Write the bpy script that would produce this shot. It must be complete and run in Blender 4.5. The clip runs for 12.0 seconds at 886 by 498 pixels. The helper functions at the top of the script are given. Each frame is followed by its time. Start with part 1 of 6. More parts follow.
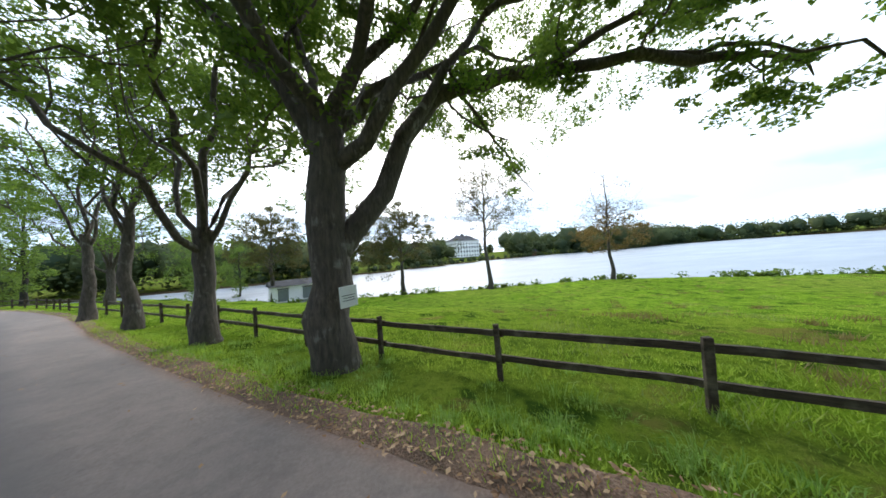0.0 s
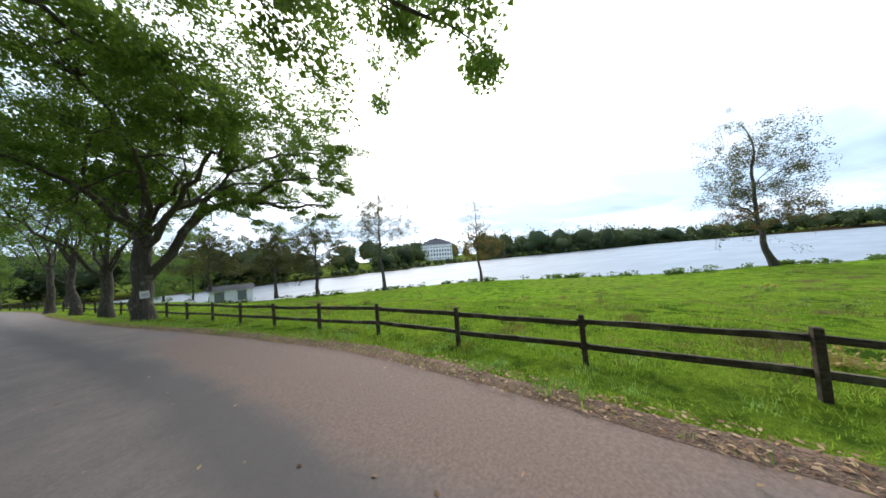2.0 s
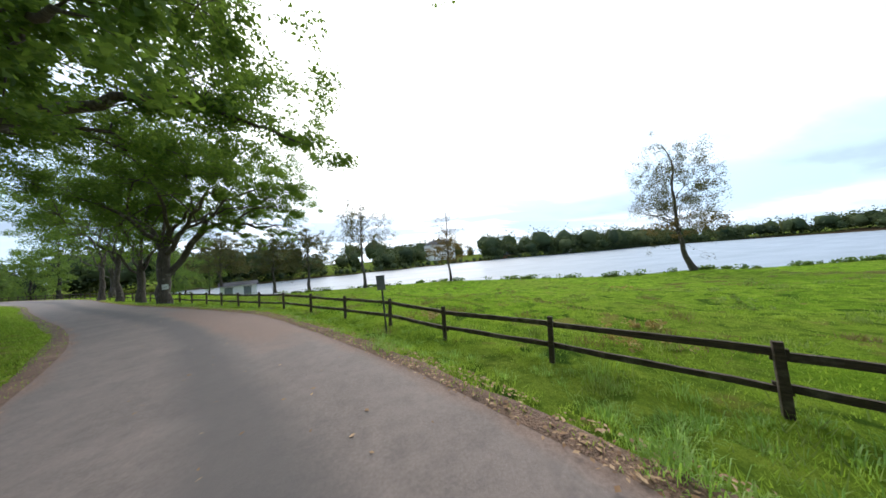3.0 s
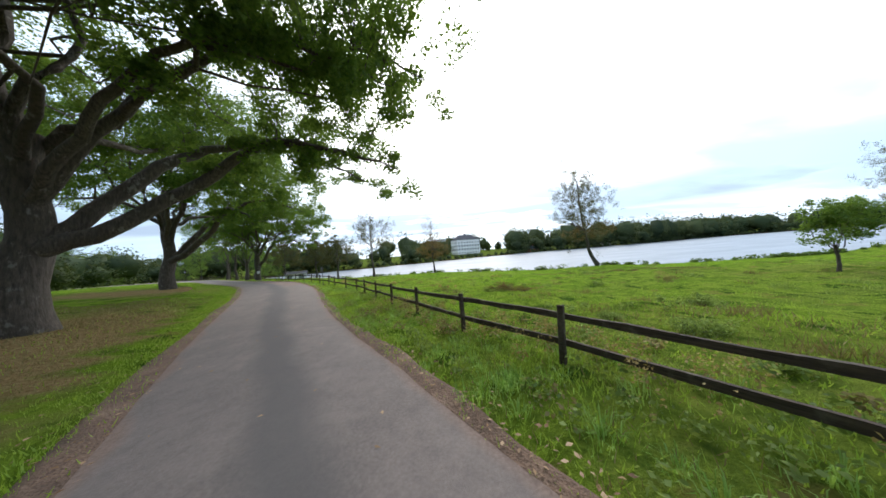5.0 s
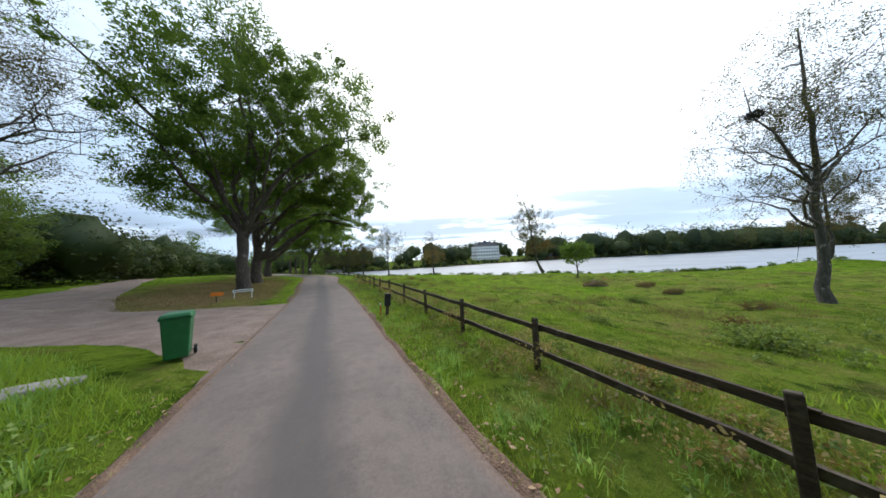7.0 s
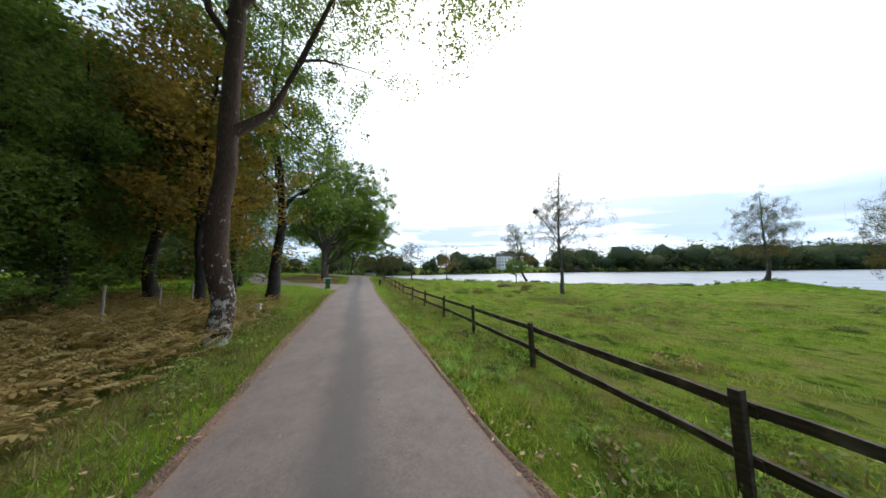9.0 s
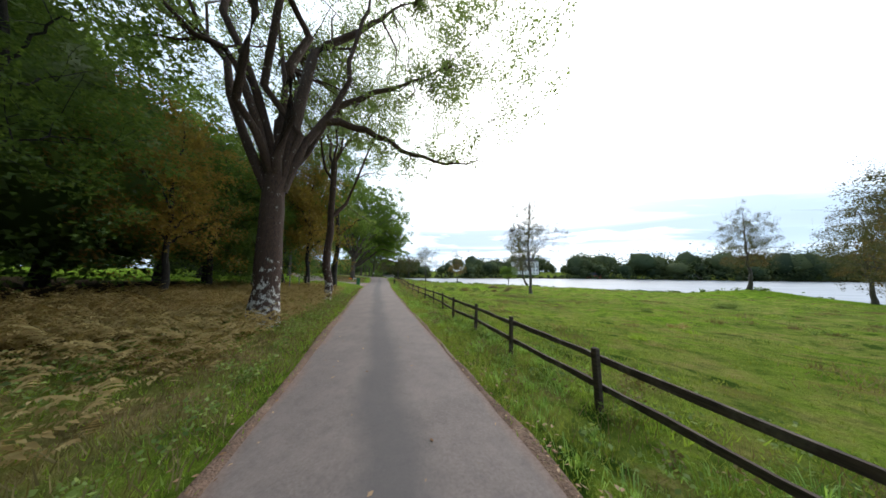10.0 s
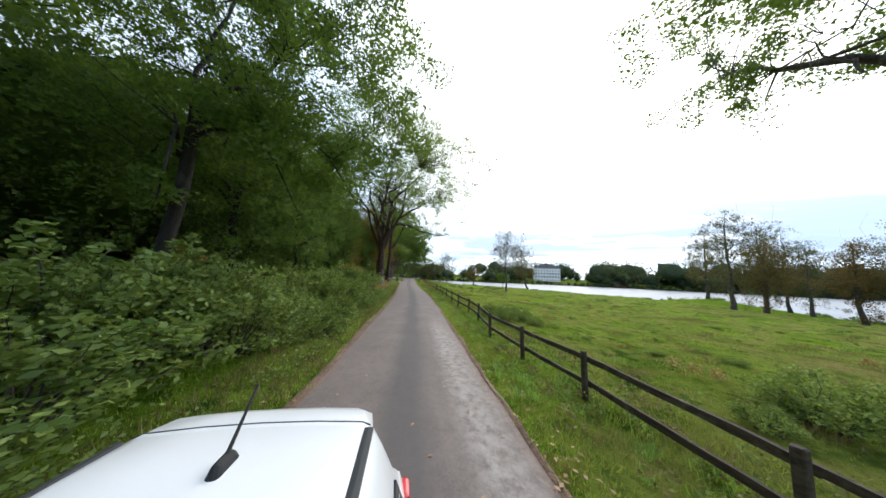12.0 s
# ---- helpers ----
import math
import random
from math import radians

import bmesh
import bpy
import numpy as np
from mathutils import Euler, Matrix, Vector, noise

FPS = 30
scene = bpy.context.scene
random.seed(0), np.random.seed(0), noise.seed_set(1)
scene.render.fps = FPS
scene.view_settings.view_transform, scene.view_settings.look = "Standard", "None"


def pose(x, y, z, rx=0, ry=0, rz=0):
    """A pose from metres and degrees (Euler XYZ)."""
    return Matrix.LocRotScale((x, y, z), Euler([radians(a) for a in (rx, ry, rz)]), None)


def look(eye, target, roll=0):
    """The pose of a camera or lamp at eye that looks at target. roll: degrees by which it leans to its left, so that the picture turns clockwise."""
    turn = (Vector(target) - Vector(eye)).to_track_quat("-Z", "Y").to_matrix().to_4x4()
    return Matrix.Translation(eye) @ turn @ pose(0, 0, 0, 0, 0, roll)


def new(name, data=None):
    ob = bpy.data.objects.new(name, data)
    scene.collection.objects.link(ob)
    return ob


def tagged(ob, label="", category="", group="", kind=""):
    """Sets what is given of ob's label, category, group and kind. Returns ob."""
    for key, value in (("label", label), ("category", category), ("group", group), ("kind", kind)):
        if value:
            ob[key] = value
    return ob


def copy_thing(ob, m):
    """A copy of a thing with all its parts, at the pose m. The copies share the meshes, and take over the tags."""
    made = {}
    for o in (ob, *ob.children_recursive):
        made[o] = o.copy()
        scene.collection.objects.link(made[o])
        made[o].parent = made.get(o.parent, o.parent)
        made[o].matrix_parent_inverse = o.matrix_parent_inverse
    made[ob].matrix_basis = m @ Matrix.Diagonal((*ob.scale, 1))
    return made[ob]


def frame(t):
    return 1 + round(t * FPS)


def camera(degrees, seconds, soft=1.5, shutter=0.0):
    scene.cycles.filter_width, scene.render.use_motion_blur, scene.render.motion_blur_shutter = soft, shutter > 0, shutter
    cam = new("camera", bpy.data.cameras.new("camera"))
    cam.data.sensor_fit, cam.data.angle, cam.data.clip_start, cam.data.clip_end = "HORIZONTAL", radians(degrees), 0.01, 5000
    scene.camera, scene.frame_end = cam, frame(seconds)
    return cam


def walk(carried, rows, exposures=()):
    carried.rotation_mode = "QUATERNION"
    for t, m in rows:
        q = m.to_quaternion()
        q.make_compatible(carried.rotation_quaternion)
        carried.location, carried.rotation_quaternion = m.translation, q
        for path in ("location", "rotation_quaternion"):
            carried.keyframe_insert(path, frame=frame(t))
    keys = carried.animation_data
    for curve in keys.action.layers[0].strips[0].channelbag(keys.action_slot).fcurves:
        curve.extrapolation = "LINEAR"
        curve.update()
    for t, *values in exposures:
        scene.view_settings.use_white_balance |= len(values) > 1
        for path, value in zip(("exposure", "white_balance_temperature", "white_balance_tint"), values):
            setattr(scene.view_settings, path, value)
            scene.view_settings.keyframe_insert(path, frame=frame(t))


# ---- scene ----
# ---------- camera and its way ----------
cam = camera(126.1, 12.0, soft=1.6)
PATH = [
    (0, (-25.726, 121.186, 1.968), (-22.277, 130.566, 2.298), -4.01),
    (0.5, (-22.963, 117.91, 2.057), (-19.312, 127.213, 2.392), -4.21),
    (1, (-20.208, 114.454, 2.072), (-16.328, 123.663, 2.438), -4.66),
    (1.5, (-17.504, 110.986, 2.070), (-13.553, 120.165, 2.458), -4.58),
    (2, (-15, 107.482, 2.061), (-11.171, 116.712, 2.429), -4.63),
    (2.5, (-12.582, 103.911, 2.060), (-8.941, 113.217, 2.424), -4.42),
    (3, (-10.125, 99.995, 2.061), (-6.741, 109.398, 2.443), -4.20),
    (3.2, (-9.173, 98.337, 2.063), (-5.907, 107.782, 2.429), -4.28),
    (4.8, (-2.025, 84.543, 1.995), (-0.098, 94.353, 2.250), -4.45),
    (5, (-1.182, 82.839, 2.000), (0.495, 92.695, 2.219), -4.48),
    (5.5, (1.053, 78.568, 2.003), (2.368, 88.478, 2.230), -4.42),
    (6, (3.144, 74.272, 2.022), (4.155, 84.216, 2.318), -3.94),
    (6.5, (5.223, 69.984, 2.028), (5.903, 79.953, 2.421), -3.40),
    (7, (7.407, 65.635, 2.037), (7.709, 75.619, 2.525), -2.88),
    (7.2, (8.287, 63.915, 2.043), (8.446, 73.9, 2.562), -2.72),
    (8.8, (14.813, 51.057, 2.005), (13.812, 60.97, 2.853), -1.08),
    (9, (15.816, 49.44, 2.024), (14.639, 59.333, 2.884), -0.67),
    (9.5, (17.947, 45.255, 2.052), (16.363, 55.085, 2.975), -0.04),
    (10, (19.945, 41.107, 2.051), (17.974, 50.857, 3.074), 0.48),
    (10.5, (22.141, 36.922, 2.093), (19.761, 46.57, 3.211), 1.04),
    (11, (24.365, 32.559, 2.072), (21.582, 42.085, 3.307), 1.57),
    (11.5, (26.487, 28.202, 2.068), (23.33, 37.597, 3.402), 2.11),
    (12, (28.305, 23.82, 2.139), (25.146, 33.238, 3.284), 2.42),
]
walk(cam, [(t, look(eye, target, roll)) for t, eye, target, roll in PATH],
     exposures=[(0, 0.98), (1.5, 0.80), (3.2, 0.66), (5.0, 0.60), (7.0, 0.33), (8.8, 0.40), (12.0, 0.52)])

# ---------- sky, sun, exposure ----------
SUN_AZ, SUN_EL = radians(14), radians(42)          # azimuth from +y towards +x
world = bpy.data.worlds.new("sky")
scene.world = world
world.use_nodes = True
wt = world.node_tree
wt.nodes.clear()


def wnode(kind, **kw):
    n = wt.nodes.new(kind)
    for k, v in kw.items():
        n.inputs[k].default_value = v
    return n


def wmath(op, a, b=None, clamp=False):
    n = wt.nodes.new("ShaderNodeMath")
    n.operation, n.use_clamp = op, clamp
    for i, v in enumerate((a, b)):
        if v is None:
            continue
        if isinstance(v, (int, float)):
            n.inputs[i].default_value = v
        else:
            wt.links.new(v, n.inputs[i])
    return n.outputs[0]


def wramp(src, stops):
    n = wt.nodes.new("ShaderNodeValToRGB")
    while len(n.color_ramp.elements) < len(stops):
        n.color_ramp.elements.new(0.5)
    for el, (p, c) in zip(n.color_ramp.elements, stops):
        el.position, el.color = p, (*c, 1)
    wt.links.new(src, n.inputs[0])
    return n.outputs[0]


sky = wt.nodes.new("ShaderNodeTexSky")
sky.sky_type, sky.sun_disc, sky.sun_elevation, sky.sun_rotation = "NISHITA", False, SUN_EL, SUN_AZ
geo = wt.nodes.new("ShaderNodeTexCoord")
sep = wt.nodes.new("ShaderNodeSeparateXYZ")
wt.links.new(geo.outputs["Generated"], sep.inputs[0])
up = wmath("MAXIMUM", sep.outputs[2], 0.0)
lift = wmath("ADD", up, 0.10)
flat = wt.nodes.new("ShaderNodeCombineXYZ")
wt.links.new(wmath("DIVIDE", sep.outputs[0], lift), flat.inputs[0])
wt.links.new(wmath("DIVIDE", sep.outputs[1], lift), flat.inputs[1])
drift = wt.nodes.new("ShaderNodeMapping")
drift.inputs["Rotation"].default_value = (0, 0, radians(20))
drift.inputs["Scale"].default_value = (0.42, 1.0, 1.0)
drift.inputs["Location"].default_value = (1.7, 0.35, 0.0)
wt.links.new(flat.outputs[0], drift.inputs[0])
puffs = wnode("ShaderNodeTexNoise", Scale=0.75, Detail=6.0, Roughness=0.52)
wt.links.new(drift.outputs[0], puffs.inputs["Vector"])
low = wramp(up, [(0.0, (0.55, 0.55, 0.55)), (0.10, (1, 1, 1)), (0.28, (0.7, 0.7, 0.7)), (0.55, (0.3, 0.3, 0.3)), (0.8, (0, 0, 0))])
grey = wramp(puffs.outputs[0], [(0.46, (0, 0, 0)), (0.58, (1, 1, 1))])
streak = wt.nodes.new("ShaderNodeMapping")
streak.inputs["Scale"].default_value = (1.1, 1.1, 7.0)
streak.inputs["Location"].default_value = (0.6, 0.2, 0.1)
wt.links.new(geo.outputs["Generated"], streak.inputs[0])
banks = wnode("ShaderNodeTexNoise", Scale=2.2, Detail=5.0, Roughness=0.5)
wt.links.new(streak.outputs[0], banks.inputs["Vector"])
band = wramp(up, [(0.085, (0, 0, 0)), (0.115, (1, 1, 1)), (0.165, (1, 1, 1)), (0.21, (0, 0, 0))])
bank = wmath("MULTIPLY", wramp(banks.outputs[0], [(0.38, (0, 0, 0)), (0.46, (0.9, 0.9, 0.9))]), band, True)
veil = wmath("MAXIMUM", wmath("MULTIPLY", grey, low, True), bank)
cloud = wt.nodes.new("ShaderNodeMix")
cloud.data_type = "RGBA"
cloud.inputs["B"].default_value = (3.2, 4.2, 5.7, 1)
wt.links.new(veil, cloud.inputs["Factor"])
aim = wt.nodes.new("ShaderNodeVectorMath")
aim.operation = "DOT_PRODUCT"
wt.links.new(geo.outputs["Generated"], aim.inputs[0])
aim.inputs[1].default_value = (math.sin(SUN_AZ) * math.cos(SUN_EL), math.cos(SUN_AZ) * math.cos(SUN_EL), math.sin(SUN_EL))
wt.links.new(wramp(aim.outputs["Value"], [(0.45, (7.6, 9.0, 11.0)), (0.72, (9.6, 10.8, 12.2)), (0.93, (13.2, 13.2, 13.2))]), cloud.inputs["A"])
clear = wt.nodes.new("ShaderNodeMix")
clear.data_type = "RGBA"
clear.inputs["B"].default_value = (5.8, 7.8, 10.2, 1)
wt.links.new(wmath("MULTIPLY", wramp(aim.outputs["Value"], [(0.55, (1, 1, 1)), (0.82, (0, 0, 0))]), wramp(puffs.outputs[0], [(0.42, (0, 0, 0)), (0.56, (0.8, 0.8, 0.8))]), True), clear.inputs["Factor"])
wt.links.new(cloud.outputs["Result"], clear.inputs["A"])
glow = wmath("ADD", wmath("MULTIPLY", wmath("POWER", wmath("MAXIMUM", aim.outputs["Value"], 0.0), 2.4), 0.85), 0.84)
lit = wt.nodes.new("ShaderNodeVectorMath")
lit.operation = "SCALE"
wt.links.new(clear.outputs["Result"], lit.inputs[0])
wt.links.new(glow, lit.inputs["Scale"])
over = wt.nodes.new("ShaderNodeMix")
over.data_type = "RGBA"
over.inputs["Factor"].default_value = 0.93
wt.links.new(sky.outputs[0], over.inputs["A"])
wt.links.new(lit.outputs[0], over.inputs["B"])
back = wnode("ShaderNodeBackground", Strength=0.1)
wt.links.new(over.outputs["Result"], back.inputs[0])
wout = wt.nodes.new("ShaderNodeOutputWorld")
wt.links.new(back.outputs[0], wout.inputs[0])

sun_data = bpy.data.lights.new("sun", "SUN")
sun_data.energy, sun_data.angle, sun_data.color = 1.0, radians(35), (1.0, 0.95, 0.88)
sun = new("sun", sun_data)
sun_from = Vector((math.sin(SUN_AZ) * math.cos(SUN_EL), math.cos(SUN_AZ) * math.cos(SUN_EL), math.sin(SUN_EL)))
sun.matrix_world = look(sun_from * 300, (0, 0, 0))

# ---------- materials ----------


class Mat:
    """A node material put together in a few calls."""

    def __init__(self, name):
        self.m = bpy.data.materials.new(name)
        self.m.use_nodes = True
        self.t = self.m.node_tree
        self.t.nodes.clear()

    def n(self, kind, **kw):
        node = self.t.nodes.new(kind)
        for k, v in kw.items():
            k = k.replace("_", " ")
            if isinstance(v, bpy.types.NodeSocket):
                self.t.links.new(v, node.inputs[k])
            else:
                node.inputs[k].default_value = v
        return node

    def coords(self, scale=(1, 1, 1), world=True, rot=0):
        src = self.n("ShaderNodeNewGeometry").outputs["Position"] if world else self.n("ShaderNodeTexCoord").outputs["Object"]
        mp = self.n("ShaderNodeMapping", Vector=src, Scale=scale, Rotation=(0, 0, rot))
        return mp.outputs[0]

    def noise(self, scale, detail=4, rough=0.55, vec=None):
        return self.n("ShaderNodeTexNoise", Scale=scale, Detail=detail, Roughness=rough, Vector=vec or self.coords()).outputs[0]

    def ramp(self, src, stops):
        node = self.n("ShaderNodeValToRGB", Fac=src)
        while len(node.color_ramp.elements) < len(stops):
            node.color_ramp.elements.new(0.5)
        for el, (p, c) in zip(node.color_ramp.elements, stops):
            el.position, el.color = p, (*(c if isinstance(c, tuple) else (c, c, c)), 1)
        return node.outputs[0]

    def mix(self, fac, a, b, mode="MIX"):
        node = self.t.nodes.new("ShaderNodeMix")
        node.data_type, node.blend_type = "RGBA", mode
        for key, v in (("Factor", fac), ("A", a), ("B", b)):
            sock = [s for s in node.inputs if s.name == key and s.enabled][0]
            if isinstance(v, bpy.types.NodeSocket):
                self.t.links.new(v, sock)
            else:
                sock.default_value = v if isinstance(v, float) else (*v, 1)
        return [s for s in node.outputs if s.enabled][0]

    def math(self, op, a, b=0.5):
        node = self.t.nodes.new("ShaderNodeMath")
        node.operation, node.use_clamp = op, False
        for i, v in enumerate((a, b)):
            if isinstance(v, bpy.types.NodeSocket):
                self.t.links.new(v, node.inputs[i])
            else:
                node.inputs[i].default_value = v
        return node.outputs[0]

    def attr(self, name):
        node = self.t.nodes.new("ShaderNodeAttribute")
        node.attribute_name = name
        return node.outputs["Fac"]

    def bump(self, height, strength=0.4, dist=0.02):
        return self.n("ShaderNodeBump", Height=height, Strength=strength, Distance=dist).outputs[0]

    def out(self, shader):
        o = self.t.nodes.new("ShaderNodeOutputMaterial")
        self.t.links.new(shader, o.inputs[0])
        return self.m

    def solid(self, colour, rough=0.6, metal=0.0, normal=None, **kw):
        p = self.n("ShaderNodeBsdfPrincipled", Base_Color=colour if isinstance(colour, bpy.types.NodeSocket) else (*colour, 1), Roughness=rough, Metallic=metal)
        if normal:
            self.t.links.new(normal, p.inputs["Normal"])
        for k, v in kw.items():
            p.inputs[k.replace("_", " ")].default_value = v
        return self.out(p.outputs[0])


def leaf_material(name, dark, mid, light, through_light=0.35, patches=0.35):
    """Leaves: colour by leaf and by plant, light passing through the blade."""
    k = Mat(name)
    island = k.n("ShaderNodeNewGeometry").outputs["Random Per Island"]
    col = k.ramp(island, [(0.0, dark), (0.45, mid), (0.9, light), (1.0, light)])
    patch = k.noise(patches, 2)
    col = k.mix(k.ramp(patch, [(0.35, 0.0), (0.7, 0.6)]), col, light)
    tint = k.n("ShaderNodeObjectInfo").outputs["Random"]
    hsv = k.n("ShaderNodeHueSaturation", Color=col, Value=k.math("MULTIPLY_ADD", tint, 0.25))
    diff = k.n("ShaderNodeBsdfDiffuse", Color=hsv.outputs[0])
    warm = k.mix(0.45, hsv.outputs[0], (light[0] * 1.5, light[1] * 1.4, light[2] * 0.6))
    tr = k.n("ShaderNodeBsdfTranslucent", Color=warm)
    m1 = k.n("ShaderNodeMixShader", Fac=through_light)
    k.t.links.new(diff.outputs[0], m1.inputs[1])
    k.t.links.new(tr.outputs[0], m1.inputs[2])
    gl = k.n("ShaderNodeBsdfGlossy", Roughness=0.42, Color=(0.8, 0.85, 0.9, 1))
    m2 = k.n("ShaderNodeMixShader", Fac=0.014)
    k.t.links.new(m1.outputs[0], m2.inputs[1])
    k.t.links.new(gl.outputs[0], m2.inputs[2])
    for node in k.t.nodes:
        if node.type == "MATH" and node.operation == "MULTIPLY_ADD":
            node.inputs[2].default_value = 0.87
    return k.out(m2.outputs[0])


def bark_material(name, dark, mid, pale, pale_amount=0.5, scale=1.0, crust=0.0):
    k = Mat(name)
    v = k.coords((1, 1, 0.25), world=False)
    ridges = k.noise(14 * scale, 5, 0.65, v)
    blot = k.noise(2.2 * scale, 4, 0.6, k.coords(world=False))
    col = k.ramp(ridges, [(0.3, dark), (0.62, mid)])
    col = k.mix(k.ramp(k.noise(0.9 * scale, 3, 0.6, k.coords(world=False)), [(0.4, 0.0), (0.65, 0.6)]), col, tuple(c * 0.55 for c in mid))
    if crust:
        low = k.ramp(k.n("ShaderNodeSeparateXYZ", Vector=k.coords((1, 1, 0.33), world=False)).outputs[2], [(0.0, crust), (0.9, 0.0)])
        blot = k.math("ADD", blot, low)
    blot = k.math("ADD", blot, k.math("MULTIPLY", k.math("SUBTRACT", ridges, 0.5), 0.45))
    col = k.mix(k.ramp(blot, [(1.0 - pale_amount - 0.04, 0.0), (1.0 - pale_amount + 0.06, 1.0)]), col, pale)
    return k.solid(col, 0.9, normal=k.bump(ridges, 0.9, 0.05))


OAK_LEAF = leaf_material("oak_leaves", (0.038, 0.085, 0.024), (0.076, 0.148, 0.030), (0.14, 0.215, 0.042), 0.55)
ASH_LEAF = leaf_material("ash_leaves", (0.075, 0.135, 0.05), (0.14, 0.215, 0.07), (0.22, 0.285, 0.10), 0.58)
GREY_LEAF = leaf_material("birch_leaves", (0.035, 0.055, 0.022), (0.065, 0.085, 0.034), (0.115, 0.105, 0.042), 0.4)
RUST_LEAF = leaf_material("rusty_leaves", (0.06, 0.055, 0.025), (0.115, 0.088, 0.036), (0.18, 0.125, 0.045), 0.42)
WOOD_LEAF = leaf_material("forest_leaves", (0.034, 0.074, 0.022), (0.070, 0.130, 0.030), (0.135, 0.205, 0.045), 0.55)
GOLD_LEAF = leaf_material("turning_leaves", (0.095, 0.09, 0.025), (0.20, 0.155, 0.038), (0.31, 0.215, 0.055), 0.55)
SHRUB_LEAF = leaf_material("shrub_leaves", (0.020, 0.050, 0.012), (0.075, 0.145, 0.030), (0.27, 0.35, 0.10), 0.40, 0.8)
FAR_LEAF = leaf_material("far_leaves", (0.020, 0.038, 0.020), (0.036, 0.062, 0.026), (0.085, 0.105, 0.038), 0.25, 0.055)
BLADE = leaf_material("grass_blades", (0.098, 0.20, 0.022), (0.188, 0.345, 0.034), (0.30, 0.42, 0.070), 0.55)
TUFT = leaf_material("tuft_blades", (0.068, 0.170, 0.020), (0.140, 0.300, 0.040), (0.30, 0.45, 0.12), 0.52, 0.9)
DULL_BLADE = leaf_material("rough_grass_blades", (0.075, 0.135, 0.016), (0.155, 0.235, 0.028), (0.27, 0.31, 0.065), 0.45, 0.7)
DRY_BLADE = leaf_material("dry_blades", (0.10, 0.085, 0.035), (0.17, 0.14, 0.055), (0.26, 0.22, 0.10), 0.25)
FERN = leaf_material("bracken", (0.14, 0.09, 0.035), (0.28, 0.185, 0.075), (0.37, 0.30, 0.13), 0.35)
LITTER = leaf_material("fallen_leaves", (0.09, 0.042, 0.022), (0.20, 0.105, 0.05), (0.45, 0.31, 0.19), 0.1, 3.0)
OAK_BARK = bark_material("oak_bark", (0.032, 0.025, 0.020), (0.115, 0.092, 0.073), (0.185, 0.17, 0.145), 0.36, 1.0)
ASH_BARK = bark_material("ash_bark", (0.010, 0.006, 0.005), (0.085, 0.045, 0.029), (0.50, 0.48, 0.44), 0.30, 2.4, 0.24)
BIRCH_BARK = bark_material("birch_bark", (0.035, 0.03, 0.027), (0.12, 0.108, 0.095), (0.40, 0.385, 0.36), 0.36, 1.3)
# bark with the deep shade of the wood put into its colour
SHADED_BARK = bark_material("shaded_forest_bark", (0.008, 0.0065, 0.005), (0.026, 0.021, 0.016), (0.042, 0.039, 0.030), 0.40)
TWIG_BARK = bark_material("twig_bark", (0.035, 0.028, 0.024), (0.09, 0.075, 0.062), (0.14, 0.125, 0.11), 0.4)


